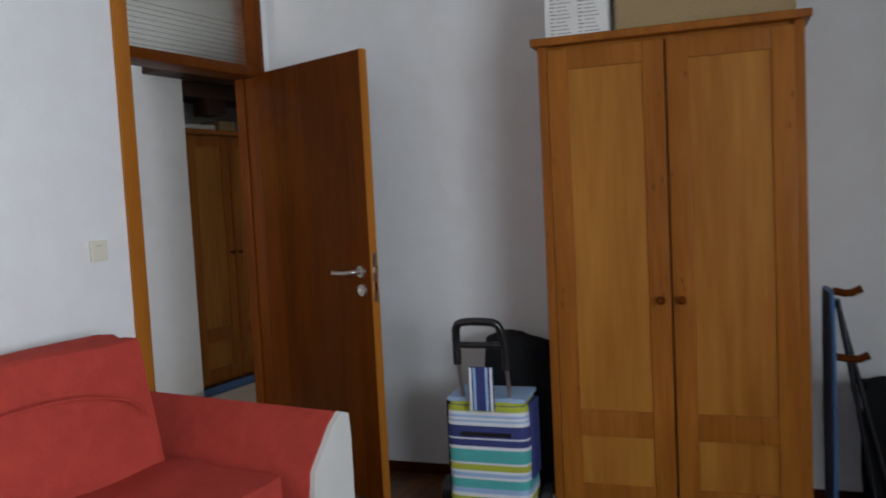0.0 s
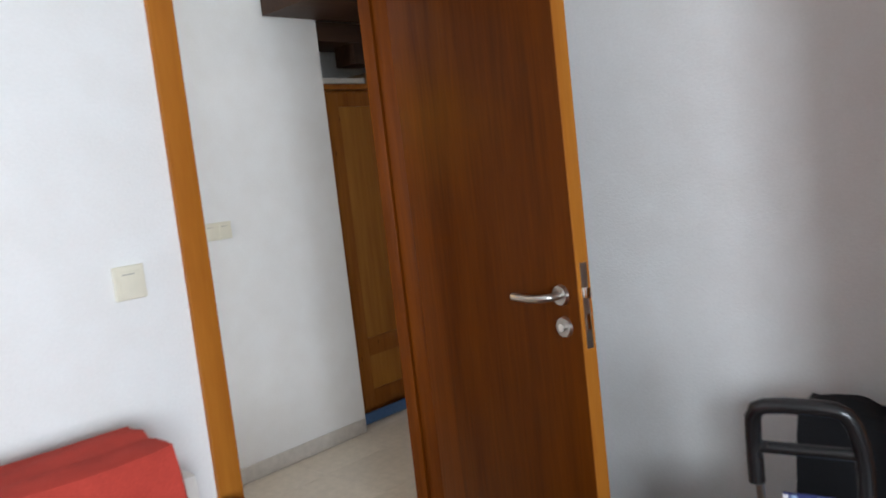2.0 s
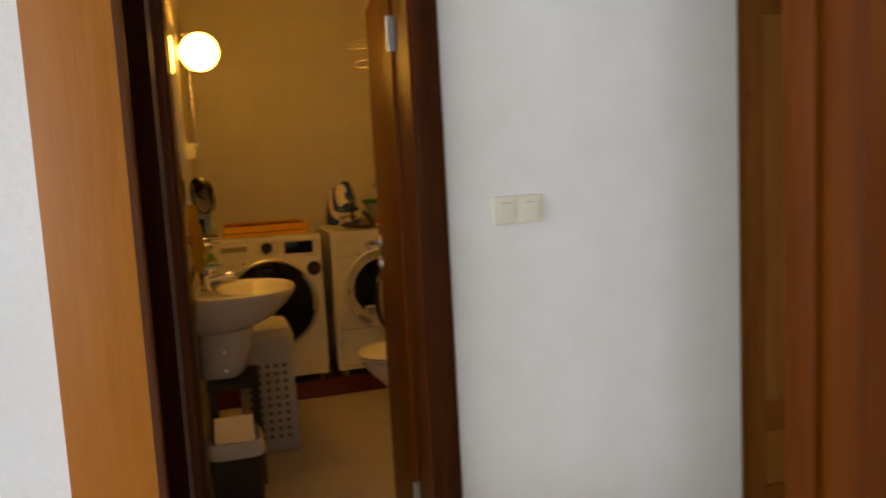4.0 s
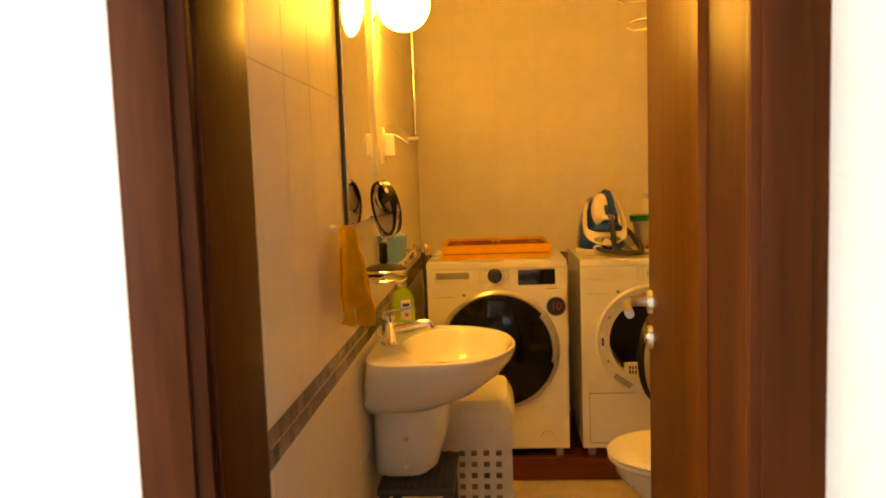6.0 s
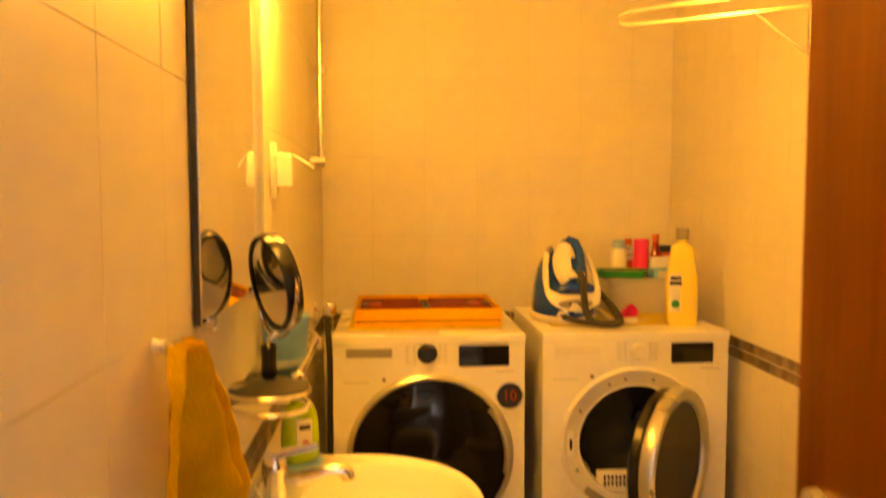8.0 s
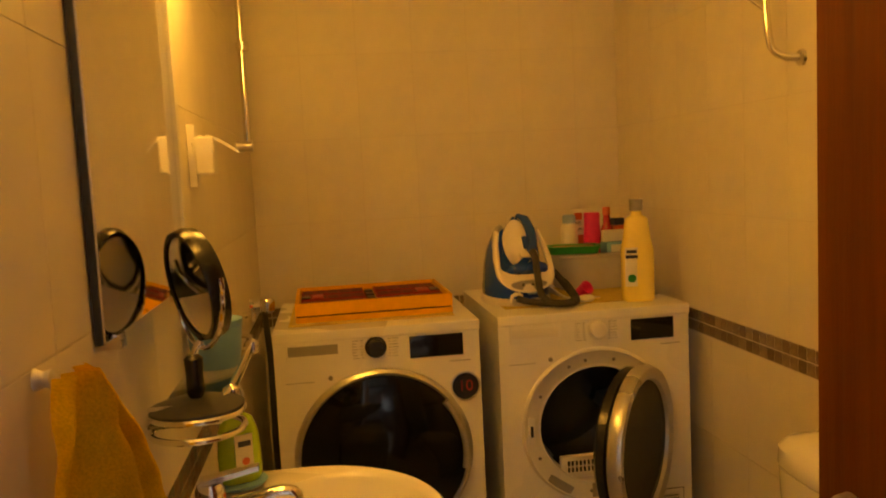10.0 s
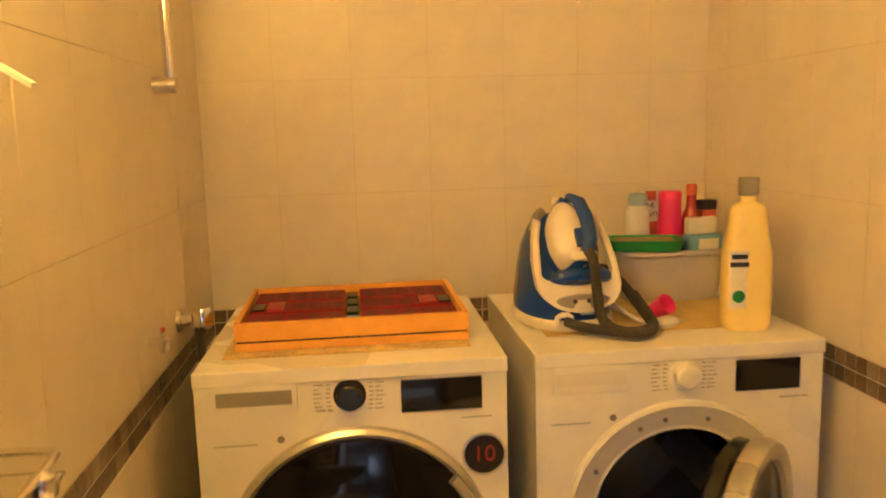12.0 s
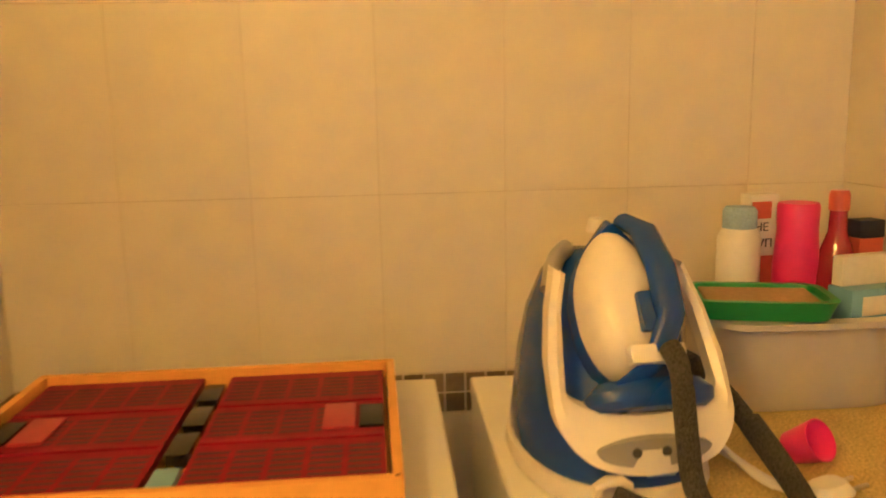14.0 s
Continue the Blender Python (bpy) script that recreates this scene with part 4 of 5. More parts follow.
for s in (-1, 1):
    cx = s * 0.119
    pn = part("grid_panel", box(B(), cx - 0.101, cx + 0.101, -0.166, 0.166, 0.036, 0.048, 0.002), M_REDP, tray, "dark red plastic grid")
    for j in range(3):
        for i in range(5):
            if j == 1 and i == (4 if s > 0 else 0):
                continue
            x, y = cx - 0.0785 + i * 0.0393, -0.110 + j * 0.110
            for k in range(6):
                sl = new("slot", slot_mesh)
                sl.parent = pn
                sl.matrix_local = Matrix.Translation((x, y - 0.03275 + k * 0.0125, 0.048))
    for j in range(2):
        part("cross_rib", box(B(), cx - 0.099, cx + 0.099, -0.0595 + j * 0.110, -0.0505 + j * 0.110, 0.048, 0.0505, 0.001), M_REDP, pn)
    part("handle_plate", box(B(), cx + s * 0.049 - 0.018, cx + s * 0.049 + 0.018, -0.036, 0.036, 0.0485, 0.0525, 0.002), M_PINKL, pn, "paler red grip plate")
    part("clip", box(B(), cx + s * 0.086 - 0.014, cx + s * 0.086 + 0.014, -0.034, 0.030, 0.0485, 0.052, 0.002), M_BLACK, pn)
for k, y in enumerate((-0.135, -0.045, 0.035, 0.115)):
    part("middle_clip", box(B(), -0.013, 0.013, y - 0.030, y + 0.030, 0.030, 0.046, 0.002), M_BLACK if k else M_TEAL, tray)

# steam iron on the dryer
bm = B()
box(bm, 2.70, 3.19, 6.235, 6.60, 0.9475, 0.950, 0.001)
solo("cloth_mat", bm, M_MAT, "thin yellowish cloth on the dryer top", "mat")
iron = thing("steam_iron_station", "blue and cream steam iron on its boiler base", "iron", (2.770, 6.405, 0.9505), 4)
iron.scale = (0.94, 1.0, 1.0)


def oval(a, b, z, cy=0.0, e=2.4, n=36, nose=0.25):
    """Ring pointed towards +y."""
    out = []
    for x, y, zz in sup(0, 0, z, a, b, e, n):
        k = 1 - nose * max(y / b, 0) ** 2
        out.append((x * k, y + cy, zz))
    return out


part("base_foot", loft(B(), [oval(0.112, 0.150, 0.0), oval(0.115, 0.153, 0.007), oval(0.112, 0.150, 0.020), oval(0.106, 0.143, 0.024)]), M_IRONW, iron, "cream base plate")
part("boiler", loft(B(), [oval(0.107, 0.146, 0.022), oval(0.108, 0.146, 0.045), oval(0.104, 0.141, 0.075), oval(0.095, 0.120, 0.12, 0.018), oval(0.080, 0.095, 0.165, 0.036), oval(0.058, 0.066, 0.205, 0.05), oval(0.030, 0.036, 0.228, 0.058)]), M_BLUE, iron, "glossy blue boiler housing")


def slope_y(z):
    """Front of the sloping rest at height z."""
    return -0.152 + 0.62 * max(z - 0.06, 0)


def sheet_ring(pts, lift):
    return [(x, slope_y(z) - lift, z) for x, z in pts]


# broad cream collar, an open loop lying on the slope
outer, inner = [], []
for k in range(41):
    t = math.pi * (1.0 + k / 40)
    outer.append((0.103 * math.cos(t) * (1 - 0.04 * abs(math.cos(t))), 0.105 + 0.062 * math.sin(t)))
    inner.append((0.084 * math.cos(t), 0.122 + 0.026 * math.sin(t)))
left_o, left_i = [(-0.099, 0.145), (-0.090, 0.19), (-0.076, 0.232)], [(-0.081, 0.150), (-0.076, 0.19), (-0.064, 0.226)]
outer = left_o[::-1] + outer + [(-x, z) for x, z in left_o]
inner = left_i[::-1] + inner + [(-x, z) for x, z in left_i]
bm = B()
loft(bm, [sheet_ring(outer, -0.012), sheet_ring(outer, 0.010), sheet_ring([((a[0] + b[0]) / 2, (a[1] + b[1]) / 2) for a, b in zip(outer, inner)], 0.016), sheet_ring(inner, 0.010), sheet_ring(inner, -0.012)], False, False, False)
part("collar", bm, M_IRONW, iron, "cream collar sloping round the iron")
part("control_panel", loft(B(), [[(0.062 * math.cos(t), slope_y(0.070) - 0.016 + d, 0.0705 + (0.011 if math.sin(t) > 0 else 0.019) * math.sin(t)) for t in [2 * math.pi * j / 28 for j in range(28)]] for d in (0.0, 0.014)]), M_GREY, iron, "grey curved control panel")
for x in (-0.02, 0.012):
    part("button", cyl(B(), (x, slope_y(0.07) - 0.0185, 0.068), (x, slope_y(0.07) - 0.0155, 0.068), 0.005, seg=12), M_DGREY, iron)
part("badge", box(B(), -0.002, 0.03, -0.1485, -0.1462, 0.034, 0.043, 0.001), M_SKYC, iron, "pale blue badge")
# the iron itself, lying nose up on the sloped rest, heel towards the front
IM = Matrix.Translation((0.008, -0.052, 0.163)) @ pose(0, 0, 0, 57, 0, 0) @ Matrix.Diagonal((0.98, 0.76, 0.85, 1))
part("soleplate", loft(B(), [oval(0.060, 0.135, -0.006, 0.02, 2.2, 36, 0.80), oval(0.064, 0.139, 0.0, 0.02, 2.2, 36, 0.78)]), M_STEEL, iron, "steel soleplate", IM)
part("skirt", loft(B(), [oval(0.065, 0.140, 0.0, 0.02, 2.3, 36, 0.76), oval(0.067, 0.142, 0.012, 0.02, 2.3, 36, 0.76), oval(0.060, 0.133, 0.024, 0.017, 2.3, 36, 0.74)]), M_BLUE, iron, "blue iron skirt", IM)
part("iron_body", loft(B(), [[(x - 0.012, y, z) for x, y, z in oval(a, b, z, cy, 2.3, 36, 0.40)] for a, b, z, cy in ((0.050, 0.112, 0.022, 0.02), (0.049, 0.110, 0.036, 0.02), (0.043, 0.098, 0.056, 0.02), (0.032, 0.076, 0.070, 0.02), (0.016, 0.045, 0.076, 0.02))]), M_IRONW, iron, "cream iron body", IM)
part("trigger", box(B(), -0.008, 0.012, -0.035, 0.020, 0.070, 0.086, 0.005), M_BLUE, iron, "dark blue steam trigger", IM)
bm = B()
path = [(0.014, 0.150, 0.030), (0.022, 0.115, 0.066), (0.026, 0.05, 0.084), (0.024, -0.02, 0.088), (0.002, -0.075, 0.080), (-0.040, -0.108, 0.056)]
loft(bm, [[(x + w * math.cos(t), y + 0.010 * math.sin(t) * 0.6, z + 0.012 * math.sin(t)) for t in [2 * math.pi * j / 14 for j in range(14)]] for (x, y, z), w in zip(path, (0.012, 0.017, 0.018, 0.017, 0.016, 0.017))])
part("iron_handle", bm, M_BLUE, iron, "broad blue looped handle", IM)
part("heel", loft(B(), [[(w * math.copysign(abs(math.cos(t)) ** 0.6, math.cos(t)), -0.112 + d, 0.036 + h * math.copysign(abs(math.sin(t)) ** 0.7, math.sin(t))) for t in [2 * math.pi * j / 32 for j in range(32)]] for w, h, d in ((0.060, 0.030, -0.018), (0.070, 0.038, -0.010), (0.072, 0.040, 0.004), (0.060, 0.034, 0.018))]), M_BLUE, iron, "rounded blue heel", IM)
for x in (-0.032, 0.032):
    part("heel_hole", cyl(B(), (x, -0.1315, 0.036), (x, -0.128, 0.036), 0.006, seg=14), M_BLACK, iron, "", IM)
part("hose_clamp", box(B(), -0.030, 0.032, -0.080, -0.055, 0.074, 0.092, 0.005), M_IRONW, iron, "cream hose clamp", IM)
part("nose_button", cyl(B(), (0.012, 0.05, 0.252), (0.012, 0.05, 0.268), 0.013, 0.009, 16), M_IRONW, iron, "cream button on the nose")
part("side_lever", tube(B(), [(-0.030, 0.040, 0.236), (-0.052, 0.022, 0.226), (-0.066, -0.004, 0.196)], 0.011, 10, 1), M_GREY, iron, "grey locking lever")
part("hook", tube(B(), [(-0.060, -0.152, 0.016), (-0.060, -0.160, 0.040), (-0.028, -0.162, 0.040), (-0.028, -0.155, 0.016)], 0.006, 8, 1), M_IRONW, iron)
hose = part("steam_hose", tube(B(), [(0.018, -0.150, 0.168), (0.020, -0.172, 0.155), (0.020, -0.186, 0.10), (0.024, -0.200, 0.035), (0.05, -0.225, 0.014), (0.10, -0.24, 0.013), (0.150, -0.20, 0.014), (0.158, -0.12, 0.03), (0.135, -0.05, 0.085), (0.108, 0.02, 0.11), (0.09, 0.05, 0.06)], 0.0115, 12, 2), M_HOSE, iron, "grey braided steam hose")
part("hose_end", tube(B(), [(-0.044, -0.165, 0.028), (-0.02, -0.185, 0.020), (0.03, -0.212, 0.015), (0.085, -0.255, 0.013), (0.135, -0.235, 0.014), (0.158, -0.17, 0.022), (0.150, -0.09, 0.06)], 0.0105, 12, 2), M_HOSE, iron, "doubled end of the braided hose")
bm = B()
for k in range(3):
    tube(bm, [(0.10, -0.03, 0.05 - 0.012 * k), (0.118 + 0.006 * k, -0.075, 0.03 - 0.007 * k), (0.14 + 0.008 * k, -0.13 - 0.01 * k, 0.008), (0.165 + 0.01 * k, -0.15, 0.006)], 0.0038, 8, 2)
part("mains_cable", bm, M_PLAST, iron, "white looped mains cable")

# grey tub with cleaning things
tub = thing("plastic_tub", "pale grey plastic tub full of cleaning things", "tub")
TX, TY = 3.085, 6.575
bm = B()
a, b = 0.128, 0.10
loft(bm, [sup(TX, TY, 0.951, a - 0.012, b - 0.012, 5), sup(TX, TY, 0.955, a - 0.01, b - 0.01, 5), sup(TX, TY, 1.062, a, b, 5), sup(TX, TY, 1.066, a + 0.012, b + 0.012, 5), sup(TX, TY, 1.074, a + 0.012, b + 0.012, 5), sup(TX, TY, 1.076, a - 0.003, b - 0.003, 5), sup(TX, TY, 0.958, a - 0.014, b - 0.014, 5)])
part("body", bm, M_TUB, tub)
gb = thing("green_box", "flat green plastic box lying across the tub", "box", (3.015, 6.525, 1.0775), -14)
part("tray", loft(B(), [sup(0, 0, 0, 0.082, 0.052, 6), sup(0, 0, 0.022, 0.090, 0.060, 6), sup(0, 0, 0.026, 0.092, 0.062, 6), sup(0, 0, 0.026, 0.082, 0.052, 6), sup(0, 0, 0.018, 0.080, 0.050, 6)]), M_GREEN, gb)
part("content", box(B(), -0.07, 0.07, -0.043, 0.043, 0.018, 0.023, 0.002), M_CARD, gb, "brownish content")


def bottle(name, label, at, prof, material, cap=None, seg=28, sx=1.0, sy=1.0):
    t = thing(name, label, "bottle", at)
    o = part("body", lathe(B(), prof, (0, 0, 0), seg), material, t)
    o.matrix_local = Matrix.Diagonal((sx, sy, 1, 1))
    if cap:
        z, r, h, mt = cap
        part("cap", lathe(B(), [(r, z), (r, z + h * 0.8), (r * 0.85, z + h), (0, z + h)], (0, 0, 0), 24), mt, t)
    return t


bottle("white_bottle", "white and pale blue detergent bottle in the tub", (3.035, 6.63, 0.9585), [(0.026, 0), (0.028, 0.01), (0.028, 0.20), (0.022, 0.215)], M_PLAST, (0.2155, 0.024, 0.03, M_SKYC), sx=1.1)
bottle("pink_bottle", "bright pink plastic bottle in the tub", (3.118, 6.622, 0.9585), [(0.030, 0), (0.032, 0.01), (0.032, 0.16), (0.028, 0.21), (0.029, 0.245), (0.027, 0.25)], M_PINK)
bottle("red_liquid_bottle", "clear bottle of red liquid with an orange cap", (3.165, 6.60, 0.9585), [(0.028, 0), (0.030, 0.01), (0.030, 0.15), (0.020, 0.19), (0.013, 0.21), (0.012, 0.24)], M_REDLIQ, (0.2405, 0.014, 0.028, M_STICK))
cart = thing("printed_carton", "white and red printed carton in the tub", "box", (3.078, 6.66, 0.9585), 5)
part("carton", box(B(), -0.022, 0.022, -0.015, 0.015, 0, 0.26, 0.001), M_PAPER, cart)
part("print", box(B(), -0.018, 0.018, -0.0165, -0.015, 0.12, 0.17), M_STICK, cart)
part("print", box(B(), -0.020, 0.010, -0.0165, -0.015, 0.225, 0.25), M_STICK, cart)
for txt, z in (("НЕ", 0.212), ("СУП", 0.188)):
    words(txt, 0.017, M_INK, Matrix.Translation((-0.004, -0.0162, z)) @ pose(0, 0, 0, 90, 0, 0), cart, "lettering")
tb = thing("turquoise_packet", "turquoise and white packet in the tub", "packet", (3.158, 6.515, 1.0), 12)
part("packet", box(B(), -0.042, 0.042, -0.022, 0.022, 0, 0.11, 0.004), M_TEAL, tb)
part("print", box(B(), -0.025, 0.030, -0.0235, -0.022, 0.075, 0.10), M_PAPER, tb)
part("flap", box(B(), -0.040, 0.042, 0.0, 0.018, 0.11, 0.15, 0.003), M_PAPER, tb)
rb = thing("blue_red_packet", "small dark blue and red packet in the tub", "packet", (3.205, 6.60, 1.02), 8)
part("packet", box(B(), -0.02, 0.02, -0.015, 0.015, 0, 0.14, 0.003), M_STICK, rb)
part("top_band", box(B(), -0.0205, 0.0205, -0.0155, 0.0155, 0.14, 0.165, 0.003), M_INK, rb)
yb = thing("softener_bottle", "yellow fabric softener bottle with a grey cap", "bottle", (3.125, 6.225, 0.9475), -8)
part("body", loft(B(), [sup(0, 0, z, a * 1.0, b, e, 36) for z, a, b, e in ((0, 0.043, 0.030, 4), (0.01, 0.048, 0.034, 4), (0.10, 0.050, 0.035, 3.5), (0.16, 0.050, 0.034, 3), (0.20, 0.042, 0.030, 2.6), (0.235, 0.038, 0.028, 2.3), (0.255, 0.036, 0.027, 2.1), (0.262, 0.030, 0.025, 2), (0.268, 0.017, 0.017, 2), (0.285, 0.016, 0.016, 2))]), M_BOTY, yb)
part("cap", lathe(B(), [(0.019, 0.281), (0.021, 0.285), (0.020, 0.305), (0.022, 0.312), (0.020, 0.318), (0.012, 0.318), (0, 0.312)], (0, 0, 0), 24), M_GREY, yb, "grey ribbed measuring cap")
lab = part("label_patch", loft(B(), [[(-0.046 + u * 0.001, -0.0295 - 0.0066 * (1 if 0 < k < 5 else 0.6), z) for k, u in enumerate((0, 8, 16, 24, 32, 40))] for z in (0.05, 0.14, 0.17)], False, False, False), M_LABEL, yb, "pale label with dark blue lettering")
for k, (w, z) in enumerate(((0.016, 0.158), (0.019, 0.142))):
    part("lettering_bar", box(B(), -0.026 - w, -0.026 + w, -0.0378, -0.0365, z - 0.005, z + 0.005, 0.0005), M_INK, lab)
part("leaf_print", cyl(B(), (-0.026, -0.0375, 0.075), (-0.026, -0.036, 0.075), 0.013, seg=16), M_GREEN, lab)
cup = thing("dosing_cup", "bright pink dosing cup lying on the dryer", "cup", (2.985, 6.335, 0.975), 0)
part("cup", lathe(B(), [(0.018, -0.02), (0.024, 0.02), (0.0225, 0.02), (0.0165, -0.018), (0, -0.018)], (0, 0, 0), 24), M_PINK, cup, "", pose(0, 0, 0, 58, 0, 30))
plug = thing("mains_plug", "white mains plug lying on the dryer", "plug", (2.965, 6.255, 0.9605), 20)
part("plug_body", loft(B(), [sup(0, 0, z, a, b, 3, 20) for z, a, b in ((-0.009, 0.022, 0.016), (0.0, 0.028, 0.02), (0.010, 0.02, 0.012))]), M_PLAST, plug)
for s in (-1, 1):
    part("pin", cyl(B(), (0.026, s * 0.009, 0), (0.047, s * 0.009, 0), 0.0024, seg=8), M_STEEL, plug)


# wash basin on its half pedestal
SY = 5.112


def basin_ring(f, z, back=1.925, n=56, shift=0.0):
    """Outline: straight along the wall, bowed to the front; f scales it about the basin's middle."""
    out = []
    for j in range(n):
        t = 2 * math.pi * j / n
        c, s = math.cos(t), math.sin(t)
        x = 2.10 + (0.25 if c > 0 else 0.175) * math.copysign(abs(c) ** (2 / (2.0 if c > 0 else 5)), c)
        y = SY + 0.272 * math.copysign(abs(s) ** (2 / (2.3 if c > 0 else 5)), s)
        x, y = 2.12 + (x - 2.12) * f + shift, SY + (y - SY) * f
        out.append((max(x, back), y, z + (0.012 * (1 - min(max((2.25 - x) / 0.1, 0), 1)) * 0)))
    return out


def bowl_ring(a, b, z, n=56, cx=2.175):
    return [(cx + a * math.cos(2 * math.pi * j / n), SY + b * math.sin(2 * math.pi * j / n), z) for j in range(n)]


basin = thing("wash_basin", "white ceramic wash basin on a half pedestal", "wash basin")
bm = B()
loft(bm, [basin_ring(0.34, 0.648, shift=-0.13), basin_ring(0.62, 0.662, shift=-0.10), basin_ring(0.82, 0.700, shift=-0.065), basin_ring(0.93, 0.748, shift=-0.028), basin_ring(0.985, 0.79, shift=-0.006), basin_ring(1.0, 0.812), basin_ring(0.992, 0.822), basin_ring(0.97, 0.826), bowl_ring(0.163, 0.228, 0.823), bowl_ring(0.155, 0.218, 0.814), bowl_ring(0.142, 0.200, 0.775), bowl_ring(0.115, 0.16, 0.735), bowl_ring(0.07, 0.09, 0.71), bowl_ring(0.022, 0.022, 0.703)])
part("basin", bm, M_CERAM, basin)
part("drain", lathe(B(), [(0.022, 0.704), (0.022, 0.707), (0.016, 0.7075), (0, 0.7055)], (2.175, SY, 0), 24), M_CHROME, basin, "chrome drain")
bm = B()
loft(bm, [[(x, y, z) for x, y, _ in sup(1.922 + w, SY, 0, w, w * 1.25, 3, 28)] for z, w in ((0.456, 0.085), (0.48, 0.098), (0.58, 0.112), (0.68, 0.12))])
part("half_pedestal", bm, M_CERAM, basin, "white ceramic half pedestal")
for z in (0.50, 0.58):
    part("bolt_cap", cyl(B(), (2.03, SY - 0.146, z), (2.03, SY - 0.130, z), 0.008, seg=12), M_CHROME, basin)
tap = thing("basin_tap", "chrome single-lever mixer tap on the basin", "tap", (1.975, 5.10, 0.826), 0)
part("body", lathe(B(), [(0.026, 0), (0.026, 0.004), (0.021, 0.010), (0.020, 0.055), (0.023, 0.062), (0.023, 0.080), (0.018, 0.090), (0, 0.092)], (0, 0, 0), 28), M_CHROME, tap)
part("spout", tube(B(), [(0.0, 0, 0.045), (0.05, 0.002, 0.052), (0.10, 0.004, 0.062), (0.125, 0.005, 0.060), (0.128, 0.005, 0.046)], 0.0125, 12, 2), M_CHROME, tap)
part("lever", loft(B(), [[(x, dy_, z) for dy_, z in ((-w, h), (w, h), (w, h + 0.008), (-w, h + 0.008))] for x, w, h in ((-0.015, 0.014, 0.088), (0.03, 0.012, 0.096), (0.075, 0.008, 0.104))]), M_CHROME, tap)
part("temperature_dot", cyl(B(), (0.0222, -0.006, 0.071), (0.0236, -0.006, 0.071), 0.004, seg=12), M_STICK, tap)
part("pull_rod", tube(B(), [(-0.022, -0.01, 0.0), (-0.03, -0.02, 0.04), (-0.033, -0.022, 0.05)], 0.002, 6), M_CHROME, tap)
soap = thing("soap_bottle", "green liquid soap pump bottle with a white label", "bottle", (1.995, 5.312, 0.828), 25)
part("dish", loft(B(), [sup(0, 0, 0, 0.040, 0.034, 2.2), sup(0, 0, 0.008, 0.048, 0.040, 2.2), sup(0, 0, 0.009, 0.040, 0.033, 2.2)]), M_TEAL, soap, "turquoise soap dish")
part("body", loft(B(), [sup(0, 0, z, a, b, 2.8, 32) for z, a, b in ((0.010, 0.033, 0.022), (0.018, 0.038, 0.026), (0.06, 0.038, 0.026), (0.10, 0.035, 0.024), (0.125, 0.026, 0.019), (0.133, 0.014, 0.013), (0.14, 0.013, 0.012))]), M_SOAPG, soap)
lb = part("label_patch", box(B(), -0.016, 0.016, -0.0285, -0.0255, 0.035, 0.10, 0.001), M_LABEL, soap, "white label")
part("lettering_bar", box(B(), -0.011, 0.012, -0.0296, -0.0285, 0.079, 0.089, 0.0004), M_INK, lb)
part("fruit_print", cyl(B(), (0.002, -0.0295, 0.052), (0.002, -0.0284, 0.052), 0.007, seg=14), M_STICK, lb)
part("pump", lathe(B(), [(0.015, 0.14), (0.015, 0.155), (0.006, 0.157), (0.006, 0.172), (0.012, 0.174), (0.012, 0.182), (0, 0.183)], (0, 0, 0), 20), M_PLAST, soap)
part("nozzle", tube(B(), [(0, 0, 0.178), (0.0, -0.028, 0.180), (0.0, -0.036, 0.174)], 0.005, 8), M_PLAST, soap)

# mirror above the basin
wm = thing("wall_mirror", "frameless wall mirror with a dark edge", "mirror")
part("backing", box(B(), 1.921, 1.929, 4.778, 5.280, 1.20, 1.93, 0.001), M_DGREY, wm, "dark mirror edge")
part("mirror_glass", box(B(), 1.9292, 1.932, 4.780, 5.278, 1.202, 1.928, 0.0008), M_MIRROR, wm)
for y in (4.83, 5.2):
    part("clip", box(B(), 1.921, 1.938, y - 0.012, y + 0.012, 1.187, 1.205, 0.002), M_CHROME, wm)
part("side_strip", box(B(), 1.921, 1.936, 5.285, 5.31, 1.20, 1.93, 0.002), M_PLAST, wm, "white strip beside the mirror")
hk = thing("towel_hook", "white plastic wall hook with a folding arm", "hook", (1.9345, 5.49, 1.428))
part("hook_body", box(B(), 0, 0.035, -0.032, 0.032, -0.036, 0.036, 0.006, 3), M_PLAST, hk)
for sd, px in ((1, 0.020), (-1, 0.012)):
    part("arm", loft(B(), [[(x, y + d, z + e) for d, e in ((-0.008, -0.003), (0.008, -0.003), (0.008, 0.003), (-0.008, 0.003))] for x, y, z in ((px, 0.0, 0.038), (px + 0.022 * sd, 0.008, 0.030), (px + 0.058 * sd if sd > 0 else px - 0.010, 0.012 * sd - 0.05 * (sd < 0), 0.006))]), M_PLAST, hk)
part("strap", box(B(), -0.0145, 0, -0.018, 0.018, -0.06, 0.06, 0.002), M_PLAST, hk)

